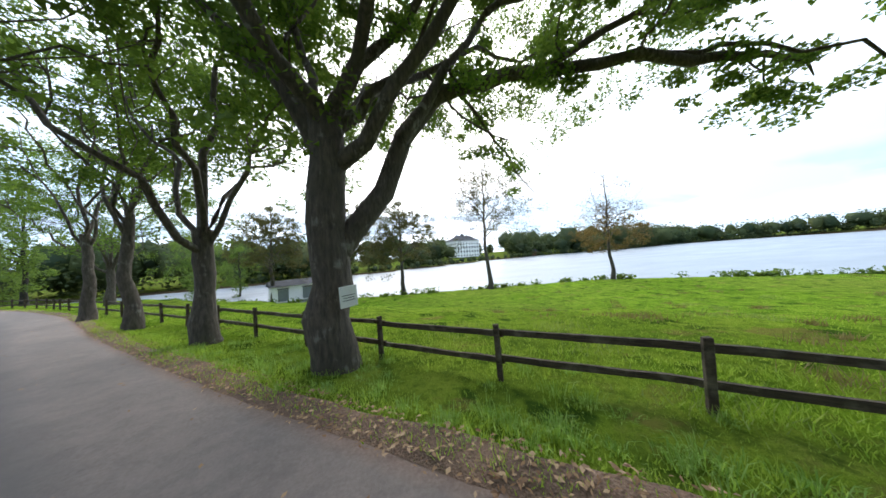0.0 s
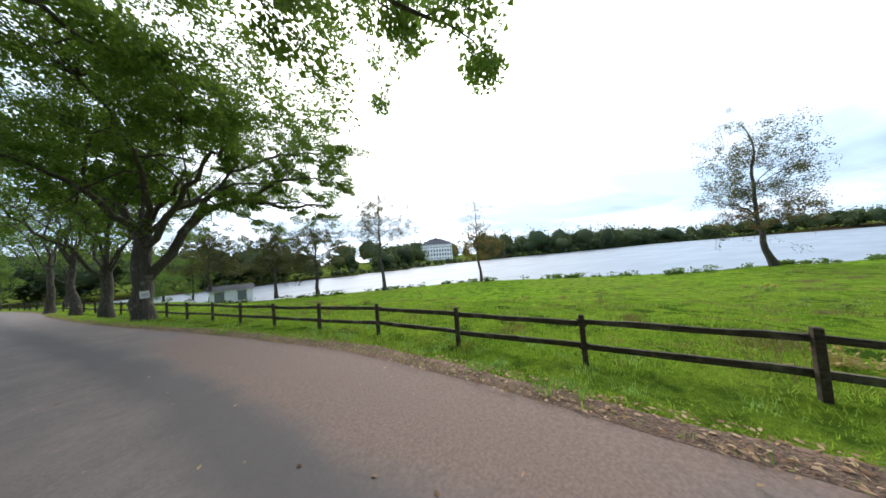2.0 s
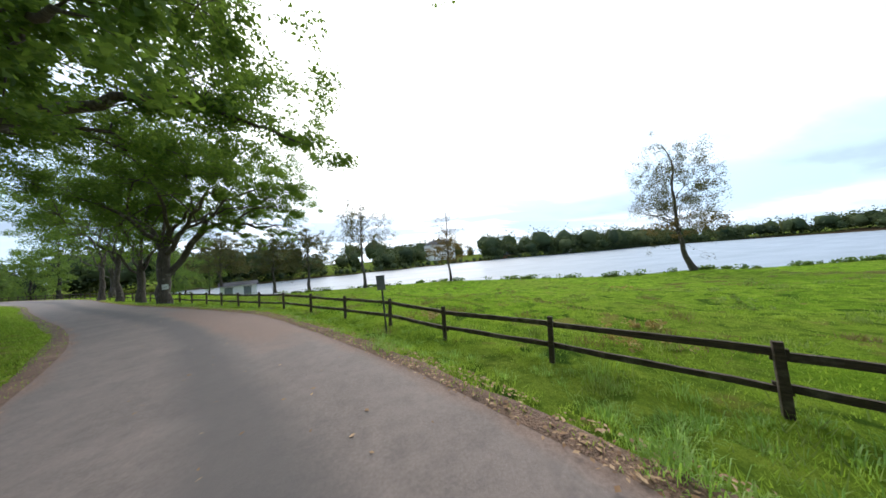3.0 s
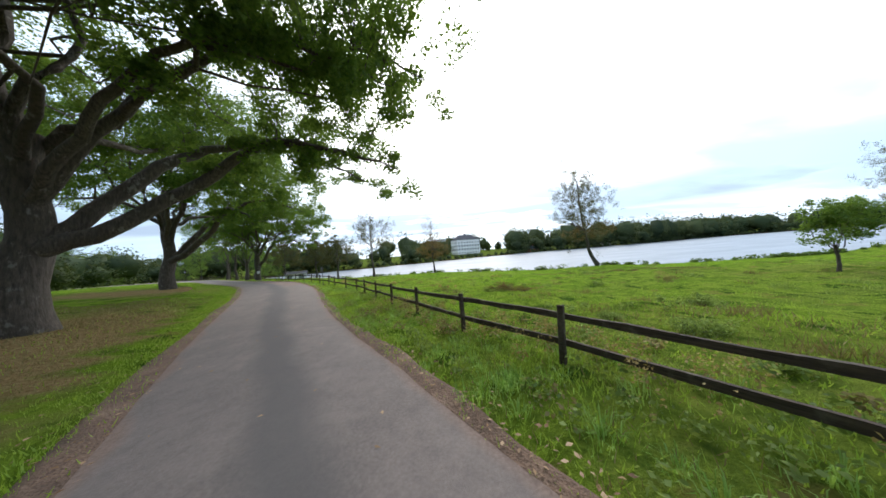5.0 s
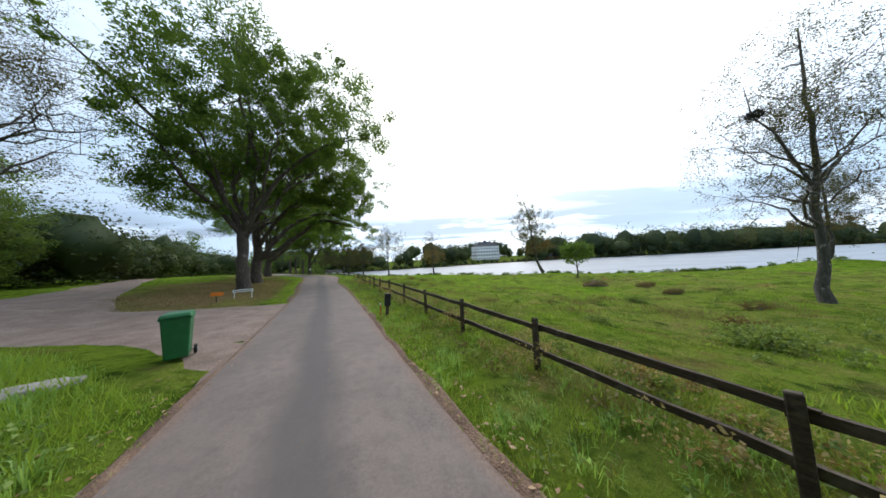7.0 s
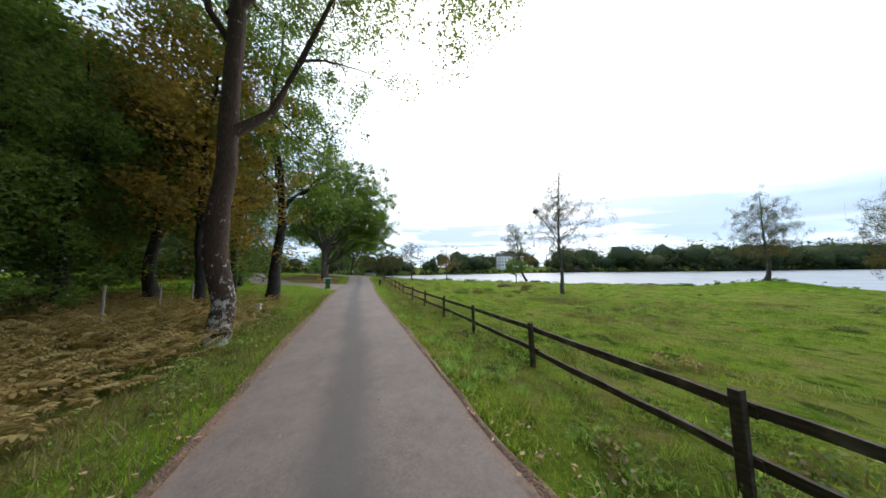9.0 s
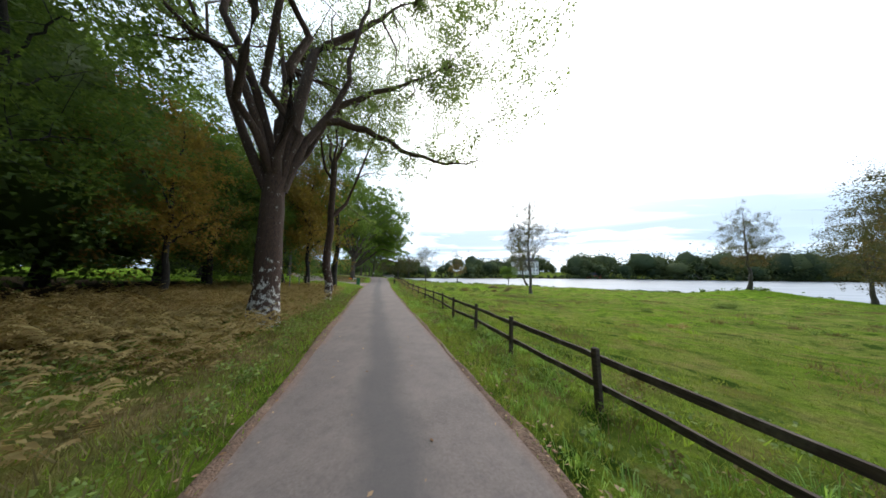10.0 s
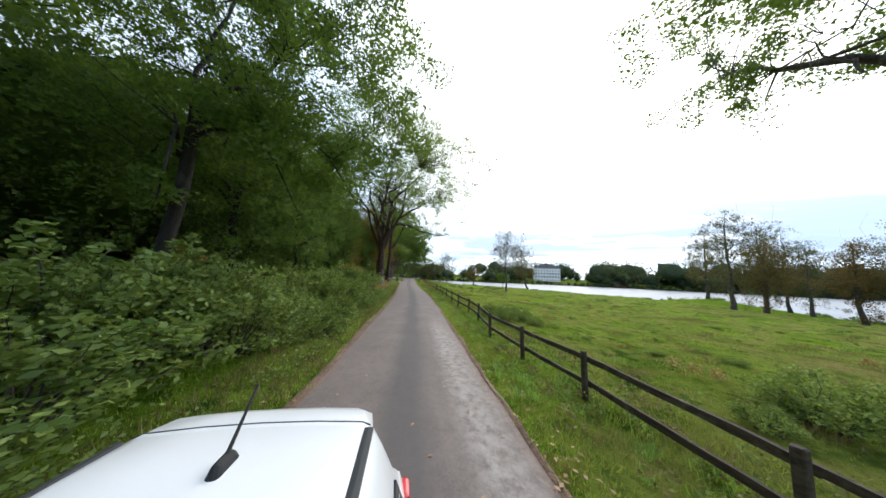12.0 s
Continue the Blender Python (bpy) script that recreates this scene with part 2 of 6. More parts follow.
def ground_material():
    k = Mat("pasture_grass")
    big = k.noise(0.09, 3)
    mid = k.noise(0.8, 5, 0.6)
    fine = k.noise(9.0, 5, 0.7)
    blades = k.noise(60.0, 3, 0.7)
    col = k.ramp(mid, [(0.28, (0.100, 0.195, 0.016)), (0.5, (0.190, 0.315, 0.024)), (0.72, (0.275, 0.375, 0.044))])
    col = k.mix(k.ramp(big, [(0.42, 0.0), (0.68, 0.5)]), col, (0.215, 0.240, 0.048))
    tus = k.noise(0.42, 6, 0.7)
    col = k.mix(k.ramp(tus, [(0.30, 0.6), (0.45, 0.0)]), col, (0.070, 0.14, 0.016))
    col = k.mix(k.ramp(tus, [(0.60, 0.0), (0.78, 0.65)]), col, (0.20, 0.17, 0.06))
    col = k.mix(k.ramp(fine, [(0.30, 0.6), (0.52, 0.0)]), col, (0.065, 0.125, 0.016))
    col = k.mix(k.ramp(blades, [(0.35, 0.4), (0.6, 0.0)]), col, (0.035, 0.07, 0.012))
    spot = k.ramp(k.noise(0.23, 5, 0.65), [(0.38, 0.1), (0.62, 1.9)])
    col = k.mix(k.math("MINIMUM", k.math("MULTIPLY", k.attr("dry"), spot), 0.6), col, (0.215, 0.205, 0.065))
    shade = k.noise(1.9, 6, 0.72)
    col = k.mix(k.ramp(shade, [(0.36, 0.75), (0.52, 0.0)]), col, (0.045, 0.09, 0.014))
    spots = k.noise(1.15, 3, 0.5, k.coords((1.0, 0.7, 1)))
    col = k.mix(k.ramp(spots, [(0.60, 0.0), (0.66, 0.85)]), col, (0.030, 0.068, 0.012))
    col = k.mix(k.ramp(k.noise(0.75, 4, 0.6, k.coords((0.8, 1.1, 1), rot=0.6)), [(0.60, 0.0), (0.68, 0.7)]), col, (0.19, 0.155, 0.05))
    dry = k.ramp(fine, [(0.25, (0.14, 0.092, 0.042)), (0.5, (0.27, 0.19, 0.09)), (0.75, (0.38, 0.31, 0.16))])
    wob = k.math("ADD", k.attr("dry"), k.math("MULTIPLY", k.math("SUBTRACT", mid, 0.5), 1.1))
    col = k.mix(k.ramp(wob, [(0.35, 0.0), (0.7, 1.0)]), col, dry)
    soil = k.ramp(fine, [(0.3, (0.035, 0.026, 0.016)), (0.7, (0.08, 0.058, 0.034))])
    wob2 = k.math("ADD", k.attr("wood"), k.math("MULTIPLY", k.math("SUBTRACT", mid, 0.5), 0.8))
    col = k.mix(k.ramp(wob2, [(0.4, 0.0), (0.7, 1.0)]), col, soil)
    h = k.math("ADD", k.math("MULTIPLY", mid, 1.6), k.math("ADD", fine, k.math("MULTIPLY", blades, 0.4)))
    return k.solid(col, 0.95, normal=k.bump(h, 1.0, 0.14), Specular_IOR_Level=0.0)


def asphalt_material():
    k = Mat("worn_asphalt")
    speck = k.noise(180, 3, 0.8)
    grain = k.noise(30, 4, 0.6)
    worn = k.noise(0.9, 4, 0.6)
    u = k.attr("across")                       # 0 one edge, 1 other edge
    wander = k.math("ADD", u, k.math("MULTIPLY", k.math("SUBTRACT", k.noise(0.35, 2), 0.5), 0.14))
    col = k.ramp(grain, [(0.25, (0.128, 0.103, 0.093)), (0.75, (0.210, 0.172, 0.155))])
    col = k.mix(k.ramp(worn, [(0.4, 0.0), (0.75, 0.6)]), col, (0.248, 0.200, 0.178))
    col = k.mix(k.ramp(k.noise(4.5, 6, 0.7), [(0.45, 0.0), (0.7, 0.45)]), col, (0.098, 0.083, 0.078))
    band = k.ramp(wander, [(0.36, 0.0), (0.46, 0.75), (0.55, 0.75), (0.66, 0.0)])
    col = k.mix(band, col, (0.090, 0.080, 0.079))
    edge = k.math("ADD", k.attr("gravel"), k.math("MULTIPLY", k.math("SUBTRACT", worn, 0.5), 0.7))
    stones = k.ramp(grain, [(0.3, (0.150, 0.098, 0.076)), (0.7, (0.250, 0.172, 0.138))])
    col = k.mix(k.ramp(edge, [(0.35, 0.0), (0.75, 0.9)]), col, stones)
    pale = k.math("MULTIPLY", k.attr("pale"), k.ramp(k.noise(7.0, 5, 0.7), [(0.36, 0.1), (0.60, 0.9)]))
    col = k.mix(pale, col, (0.40, 0.36, 0.33))
    col = k.mix(k.ramp(speck, [(0.64, 0.0), (0.74, 0.6)]), col, (0.30, 0.28, 0.27))
    return k.solid(col, 0.85, normal=k.bump(k.math("ADD", grain, speck), 0.5, 0.008))


def gravel_material(name, a, b, c):
    k = Mat(name)
    bits = k.n("ShaderNodeTexVoronoi", Scale=38.0, Vector=k.coords()).outputs["Distance"]
    mid = k.noise(1.3, 5, 0.65)
    fine = k.noise(24, 4, 0.7)
    col = k.ramp(mid, [(0.3, a), (0.55, b), (0.75, c)])
    col = k.mix(k.ramp(fine, [(0.35, 0.6), (0.6, 0.0)]), col, tuple(v * 0.45 for v in a))
    return k.solid(col, 0.92, normal=k.bump(k.math("ADD", bits, fine), 0.7, 0.02))


def water_material():
    k = Mat("lake_water")
    v = k.coords((0.5, 1.4, 1.0), rot=0.5)
    ripple = k.noise(1.6, 5, 0.6, v)
    swell = k.noise(0.12, 3, 0.5, k.coords((0.4, 1.3, 1)))
    rough = k.ramp(swell, [(0.35, 0.30), (0.7, 0.42)])
    p = k.n("ShaderNodeBsdfPrincipled", Base_Color=(0.17, 0.20, 0.24, 1), Roughness=rough, IOR=1.6, Normal=k.bump(ripple, 0.45, 0.10))
    return k.out(p.outputs[0])


def wood_material():
    k = Mat("weathered_rail_wood")
    g = k.noise(10, 5, 0.7, k.coords((1, 1, 4), world=False))
    blot = k.noise(3.0, 4, 0.6)
    col = k.ramp(g, [(0.3, (0.020, 0.014, 0.009)), (0.65, (0.078, 0.054, 0.035))])
    col = k.mix(k.ramp(blot, [(0.52, 0.0), (0.72, 0.8)]), col, (0.155, 0.135, 0.095))
    return k.solid(col, 0.9, normal=k.bump(g, 0.6, 0.01))


def plain(name, col, rough=0.55, metal=0.0, var=0.15, scale=6.0, **kw):
    k = Mat(name)
    n1 = k.noise(scale, 5, 0.6)
    c = k.ramp(n1, [(0.3, tuple(v * (1 - var) for v in col)), (0.7, tuple(min(1, v * (1 + var)) for v in col))])
    return k.solid(c, rough, metal, normal=k.bump(n1, 0.08, 0.005), **kw)


GROUND, ASPHALT, WATER, RAIL = ground_material(), asphalt_material(), water_material(), wood_material()
SHOULDER = gravel_material("leaf_litter_shoulder", (0.10, 0.062, 0.042), (0.20, 0.122, 0.082), (0.30, 0.20, 0.14))
DRIVE = gravel_material("pale_gravel", (0.20, 0.14, 0.112), (0.30, 0.222, 0.185), (0.39, 0.305, 0.26))
PLASTER = plain("pale_plaster", (0.88, 0.87, 0.85), 0.85, var=0.08, scale=0.6)
SLATE = plain("dark_roof", (0.045, 0.048, 0.06), 0.95, var=0.2, scale=1.2)
DARK_GLASS = plain("window_glass", (0.02, 0.024, 0.03), 0.08, var=0.1)
BIN_GREEN = plain("green_plastic", (0.012, 0.125, 0.038), 0.42, var=0.12)
BLACK = plain("black_rubber", (0.012, 0.012, 0.013), 0.7)
WHITE_PAINT = plain("white_painted_board", (0.72, 0.72, 0.70), 0.5, var=0.05)
ORANGE = plain("orange_paint", (0.85, 0.22, 0.015), 0.5, var=0.08)
INK = plain("dark_lettering", (0.05, 0.05, 0.055), 0.6)
TIN = plain("grey_metal_sheet", (0.20, 0.22, 0.23), 0.45, 0.6)
STONE = plain("flat_stone", (0.34, 0.31, 0.30), 0.9, var=0.25, scale=9)
BRICKRED = plain("red_roof_tiles", (0.33, 0.10, 0.06), 0.8, var=0.2)
CAR_WHITE = plain("white_car_paint", (0.80, 0.81, 0.83), 0.28, var=0.01, Coat_Weight=0.6, Coat_Roughness=0.06)
CAR_STRIP = plain("black_trim", (0.035, 0.037, 0.04), 0.45)
CAR_RED = plain("red_lamp_glass", (0.55, 0.02, 0.03), 0.15, Coat_Weight=0.8)
CHROME = plain("alloy", (0.55, 0.56, 0.58), 0.3, 0.9)

# ---------- helpers for shapes ----------


def link_mesh(name, verts, faces, mat, parent=None, smooth=False, attrs=None):
    """A mesh object from arrays; faces is an (m, k) array or a list of lists."""
    me = bpy.data.meshes.new(name)
    verts = np.asarray(verts, dtype=np.float32)
    if isinstance(faces, np.ndarray):
        m, k = faces.shape
        me.vertices.add(len(verts))
        me.vertices.foreach_set("co", verts.ravel())
        me.loops.add(m * k)
        me.loops.foreach_set("vertex_index", faces.astype(np.int32).ravel())
        me.polygons.add(m)
        me.polygons.foreach_set("loop_start", np.arange(0, m * k, k, dtype=np.int32))
        me.update(calc_edges=True)
    else:
        me.from_pydata(verts.tolist(), [], faces)
    if smooth:
        me.polygons.foreach_set("use_smooth", np.ones(len(me.polygons), dtype=bool))
    for key, val in (attrs or {}).items():
        a = me.attributes.new(key, "FLOAT", "POINT")
        a.data.foreach_set("value", np.asarray(val, dtype=np.float32))
    me.materials.append(mat)
    me.update()
    ob = new(name, me)
    if parent is not None:
        ob.parent = parent
    return ob


def part(name, bm, mat, parent, label="", smooth=False, m=None):
    me = bpy.data.meshes.new(name)
    bmesh.ops.recalc_face_normals(bm, faces=bm.faces)
    bm.to_mesh(me)
    bm.free()
    if smooth:
        me.polygons.foreach_set("use_smooth", np.ones(len(me.polygons), dtype=bool))
    me.materials.append(mat)
    ob = new(name, me)
    ob.parent = parent
    if m is not None:
        ob.matrix_local = m
    if label:
        ob["label"] = label
    return ob


def box(sx, sy, sz, at=(0, 0, 0), bevel=0.0, taper=1.0, segs=1):
    """A box standing on at, with bevelled edges and a tapered top."""
    bm = bmesh.new()
    bmesh.ops.create_cube(bm, size=1)
    for v in bm.verts:
        k = taper if v.co.z > 0 else 1.0
        v.co = Vector((v.co.x * sx * k + at[0], v.co.y * sy * k + at[1], (v.co.z + 0.5) * sz + at[2]))
    if bevel:
        bmesh.ops.bevel(bm, geom=bm.edges[:], offset=bevel, segments=segs, profile=0.5, affect="EDGES")
    return bm


def rod(r0, r1, h, sides=12, at=(0, 0, 0), bevel=0.0):
    bm = bmesh.new()
    bmesh.ops.create_cone(bm, cap_ends=True, segments=sides, radius1=r0, radius2=r1, depth=h, matrix=Matrix.Translation((at[0], at[1], at[2] + h / 2)))
    if bevel:
        bmesh.ops.bevel(bm, geom=[e for e in bm.edges if len(e.link_faces) == 2 and any(len(f.verts) > 4 for f in e.link_faces)], offset=bevel, segments=2, affect="EDGES")
    return bm


def base(name, x, y, z, rz=0.0, rx=0.0, ry=0.0):
    e = new(name)
    e.empty_display_size = 0.2
    e.matrix_world = pose(x, y, z, rx, ry, rz)
    return e


def spline(rows, step=0.5):
    """Points every step metres or so along a smooth curve through rows (any columns)."""
    p = np.array(rows, float)
    p = np.vstack([2 * p[0] - p[1], p, 2 * p[-1] - p[-2]])
    out = []
    for a, b, c, d in zip(p, p[1:], p[2:], p[3:]):
        n = max(1, int(np.hypot(*(c - b)[:2]) / step))
        t = (np.arange(n) / n)[:, None]
        out.append(0.5 * (2 * b + (c - a) * t + (2 * a - 5 * b + 4 * c - d) * t**2 + (3 * b - a - 3 * c + d) * t**3))
    return np.vstack(out + [p[-2:-1]])


def ss(a, b, x):
    t = np.clip((x - a) / (b - a), 0, 1)
    return t * t * (3 - 2 * t)


# ---------- the plan ----------
CENTRE = [(-300, 210, 4), (-150, 186, 4), (-82, 166, 4), (-58, 152, 4), (-45, 141.3, 4), (-35.52, 131.18, 3.85), (-28.7, 124.1, 3.9), (-23.09, 118.58, 4.16),
          (-19.12, 114.42, 4.58), (-16.23, 110.86, 4.97), (-12.61, 105.11, 5.01), (-10.31, 100.86, 4.83), (-5.92, 91.59, 3.94), (-1.87, 84.17, 3.61), (2.42, 75.31, 3.65), (6.16, 67.58, 3.54),
          (12.65, 55.22, 3.44), (17.85, 45.45, 3.44), (21.93, 37.21, 3.5), (25.18, 30.23, 3.48), (30.47, 19.03, 3.55), (37.05, 5.02, 3.6), (54, -30, 4), (90, -100, 4),
          (190, -290, 4)]
FENCE = [(-84, 173), (-58, 157), (-46.5, 147), (-38.5, 139.6), (-31.2, 132.6), (-23.54, 124.67), (-21.66, 122.8), (-19.83, 120.8), (-16.15, 116.73), (-14.33, 114.77), (-9.31, 108.44), (-8.05, 106.13),
         (-6.48, 103.84), (-5.09, 101.36), (0.16, 88.51), (1.28, 86.27), (3.47, 81.1), (4.57, 79.05), (9.22, 69.96), (10.37, 67.49), (15.9, 57.75), (17.17, 54.9), (18.26, 51.97), (19.45, 49.82),
         (20.5, 47.57), (23.97, 40.93), (25.25, 38.75), (26.3, 36.15), (27.25, 33.35), (28.45, 31.25), (29.62, 29.42), (33, 22.6), (37.6, 13), (46.6, -6)]
LAKE = [(-150, 178), (-90, 172), (-55, 163), (-30, 156), (-11, 149.5), (6, 144.5), (18, 133.5), (32, 120.5), (53, 113), (70, 107), (79.5, 105), (85, 96), (84, 84), (82, 70), (90, 52), (115, 30), (170, -10),
        (300, -90), (430, -110), (530, 0), (545, 120), (510, 215), (425, 272), (330, 285), (235, 262), (160, 262), (112, 264), (70, 256), (35, 240), (0, 222), (-45, 208), (-100, 200)]

ROAD = spline(CENTRE, 0.5)
ROAD_DIR = np.gradient(ROAD[:, :2], axis=0)
ROAD_DIR /= np.linalg.norm(ROAD_DIR, axis=1)[:, None]
SHORE = np.array(LAKE, float)


def across(x, y):
    """For plan points: signed distance from the road's centre line (pasture side positive), half width, index."""
    x, y = np.atleast_1d(x).astype(float), np.atleast_1d(y).astype(float)
    n, h, ix = np.empty(len(x)), np.empty(len(x)), np.empty(len(x), int)
    for a in range(0, len(x), 4000):
        dx, dy = x[a:a + 4000, None] - ROAD[None, :, 0], y[a:a + 4000, None] - ROAD[None, :, 1]
        i = (dx * dx + dy * dy).argmin(1)
        r = np.arange(len(i))
        dist = np.hypot(dx[r, i], dy[r, i])
        side = ROAD_DIR[i, 0] * dy[r, i] - ROAD_DIR[i, 1] * dx[r, i]
        n[a:a + 4000], h[a:a + 4000], ix[a:a + 4000] = np.where(side >= 0, dist, -dist), ROAD[i, 2] / 2, i
    return n, h, ix


def lake_depth(x, y):
    """Signed distance from the shore, positive in the lake."""
    x, y = np.atleast_1d(x).astype(float), np.atleast_1d(y).astype(float)
    best, inside = np.full(len(x), 1e9), np.zeros(len(x), bool)
    for (x0, y0), (x1, y1) in zip(SHORE, np.roll(SHORE, -1, axis=0)):
        ex, ey = x1 - x0, y1 - y0
        t = np.clip(((x - x0) * ex + (y - y0) * ey) / (ex * ex + ey * ey), 0, 1)
        best = np.minimum(best, np.hypot(x - x0 - t * ex, y - y0 - t * ey))
        if y0 != y1:
            inside ^= ((y0 > y) != (y1 > y)) & (x < (y - y0) / (y1 - y0) * ex + x0)
    return np.where(inside, best, -best)


WATER_Z = -3.0
DRIVE_AT = np.array([(4.0, 75.2), (-0.5, 75.4), (-4.0, 74.7), (-8.0, 74.6), (-13.0, 78.0), (-20, 84.5), (-30, 93), (-42, 104), (-60, 120)], float)
DRIVE_LINE = spline(np.c_[DRIVE_AT, [11.0, 8.2, 5.8, 4.9, 4.8, 4.4, 4.2, 4, 4]], 0.6)


def off_drive(x, y):
    """Distance outside the gravel drive's edge (negative on it)."""
    d = np.full(len(x), 1e9)
    for cx, cy, w in DRIVE_LINE:
        d = np.minimum(d, np.hypot(x - cx, y - cy) - w / 2)
    return d


def height(x, y, road=True):
    """The lie of the land."""
    x, y = np.atleast_1d(x).astype(float), np.atleast_1d(y).astype(float)
    n, h, _ = across(x, y)
    e, f = n - h, -n - h
    verge = np.interp(y, [20, 40, 47, 52, 57, 68, 79, 86, 90, 102, 108, 115, 121, 135], [-0.28, -0.27, -0.08, -0.10, -0.27, -0.18, 0.05, 0.04, -0.06, -0.34, -0.26, -0.17, -0.26, -0.27])
    lie = verge * ss(0.2, 1.6, e) * (1 - ss(8, 20, e)) - 0.85 * ss(3, 17, e) - 0.45 * ss(22, 60, e)
    lie = lie - 2.0 * ss(88, 136, y - 0.25 * x) * ss(4, 26, e)
    rise = 0.5 * ss(0.2, 4, f) + 0.5 * ss(4, 12, f) + 1.3 * ss(12, 60, f) + 1.2 * ss(60, 300, f)
    rise = rise * (1 - 0.65 * np.exp(-((x + 2) ** 2 + (y - 75) ** 2) / 50.0)) * (1 - 0.6 * ss(118, 150, y))
    z = np.where(n > 0, lie, rise)
    rough = ss(1.5, 8, np.maximum(e, f)) * (1 + 0.9 * (e > 0))
    z = z + rough * (0.07 * np.sin(x * 0.55 + 1.3 * np.sin(y * 0.31)) * np.cos(y * 0.47) + 0.05 * np.sin(x * 1.3 + y * 0.9) * np.sin(y * 1.1 - x * 0.4))
    deep = lake_depth(x, y)
    far = np.clip(((y > 190) | (x > 200)).astype(float), 0, 1) * (n > 0)
    z = z + far * 4.2 * ss(2, 60, -deep) + far * 6 * ss(150, 900, -deep)
    near = (1 - np.clip(far, 0, 1)) * (n > 0) * ss(6, 18, e)
    mound = np.exp(-((x - 32) ** 2 + (y - 117.5) ** 2) / 40.0) * 0.75 + np.exp(-((x - 75.8) ** 2 + (y - 103.2) ** 2) / 60.0)
    s = near * ss(-26, -3, deep) * (1 - np.clip(mound, 0, 1))
    z = z * (1 - s) - 2.7 * s
    z = np.maximum(z, -2.78)
    k = ss(-1.2, 3.5, deep)
    z = z * (1 - k) - 4.6 * k
    if road:
        z = np.where(np.abs(n) < h + 0.15, -0.10, z)
    return z


def hz(x, y):
    return float(height(x, y)[0])


def graded(lo, hi, step, reach, grow=1.14):
    mid = list(np.arange(lo, hi, step))
    for sign, end in ((-1, 0), (1, -1)):
        d, p, side = step, mid[end], []
        while abs(p) < reach:
            d *= grow
            p += sign * d
            side.append(p)
        mid = side[::-1] + mid if sign < 0 else mid + side
    return np.array(mid)


# ---------- ground, water, road ----------
gx, gy = graded(-45, 96, 0.95, 3500, 1.16), graded(2, 152, 0.95, 3500, 1.16)
GX, GY = np.meshgrid(gx, gy)
fx, fy = GX.ravel(), GY.ravel()
gz = height(fx, fy)
gn, gh, gi = across(fx, fy)
ge, gf = gn - gh, -gn - gh
OAKS = [(-26.3, 126.6), (-30.4, 130.5), (-34.7, 134.4), (-38.8, 138.1), (-13.3, 92.3), (-26.5, 111.3), (-8.3, 84.4)]
dry = np.zeros(len(fx))
for ox, oy in OAKS[4:]:
    dry = np.maximum(dry, np.exp(-((fx - ox - 1.5) ** 2 + (fy - oy + 2) ** 2) / 55.0))
dry = np.maximum(dry * (gf > 1.3), 0.40 * np.exp(-((fx - 26) ** 2 + (fy - 85) ** 2) / 160.0))
dry = np.maximum(dry, 0.5 * (gf > 0.8) * ss(62, 52, fy) * ss(30, 42, fy) * ss(14, 4, gf))
dry = np.maximum(dry, 0.42 * np.exp(-((fx - 58) ** 2 / 130.0 + (fy - 64) ** 2 / 40.0)))
dry = np.maximum(dry, 0.46 * np.exp(-((fx - 41) ** 2 / 70.0 + (fy - 35) ** 2 / 110.0)))
dry = np.maximum(dry, 0.34 * (ge > 0.2) * ss(98, 74, fy) * ss(190, 120, fx))
dry = np.maximum(dry, 0.17 * ((ge > 0) & (ge < 2.6) | (gf > 0) & (gf < 1.2)) * ss(100, 80, fy))
wood = (gf > 0) * ss(3.0, 6.0, gf) * ss(66, 58, fy + 0.3 * gf) + (lake_depth(fx, fy) > -0.6) * 1.0 + ((fy > 190) | (fx > 200)) * (gn > 0) * (0.55 + 0.3 * ss(-14, -4, lake_depth(fx, fy)))
nx, ny = len(gx), len(gy)
ids = np.arange(nx * ny).reshape(ny, nx)
quads = np.stack([ids[:-1, :-1], ids[:-1, 1:], ids[1:, 1:], ids[1:, :-1]], -1).reshape(-1, 4)
ground = link_mesh("ground", np.c_[fx, fy, gz], quads, GROUND, smooth=True, attrs={"dry": dry, "wood": np.clip(wood, 0, 1)})
tagged(ground, "green grazed pasture and rough grass with worn brown patches", "ground", kind="structure")

water = link_mesh("water", [(-400, 100, WATER_Z), (99, 20, WATER_Z), (500, -400, WATER_Z), (3000, -700, WATER_Z), (3000, 600, WATER_Z), (-400, 420, WATER_Z)], [[0, 1, 2, 3, 4, 5]], WATER)
tagged(water, "rippled lake water mirroring a bright overcast sky", "lake", kind="structure")


def strip(name, line, dirs, lo, hi, zs, mat, cols, attrs=None):
    """A ribbon along the road from lateral lo to hi (arrays), cols points across; zs(u, s, x, y) its height."""
    u = np.linspace(0, 1, cols)
    lat = lo[:, None] * (1 - u) + hi[:, None] * u
    x = line[:, 0, None] - dirs[:, 1, None] * lat
    y = line[:, 1, None] + dirs[:, 0, None] * lat
    z = zs(np.broadcast_to(u, x.shape), lat, x, y)
    i = np.arange(x.size).reshape(x.shape)
    q = np.stack([i[:-1, :-1], i[:-1, 1:], i[1:, 1:], i[1:, :-1]], -1).reshape(-1, 4)
    at = {k: v(np.broadcast_to(u, x.shape), x, y).ravel() for k, v in (attrs or {}).items()}
    return link_mesh(name, np.stack([x, y, z], -1).reshape(-1, 3), q, mat, smooth=True, attrs=at)


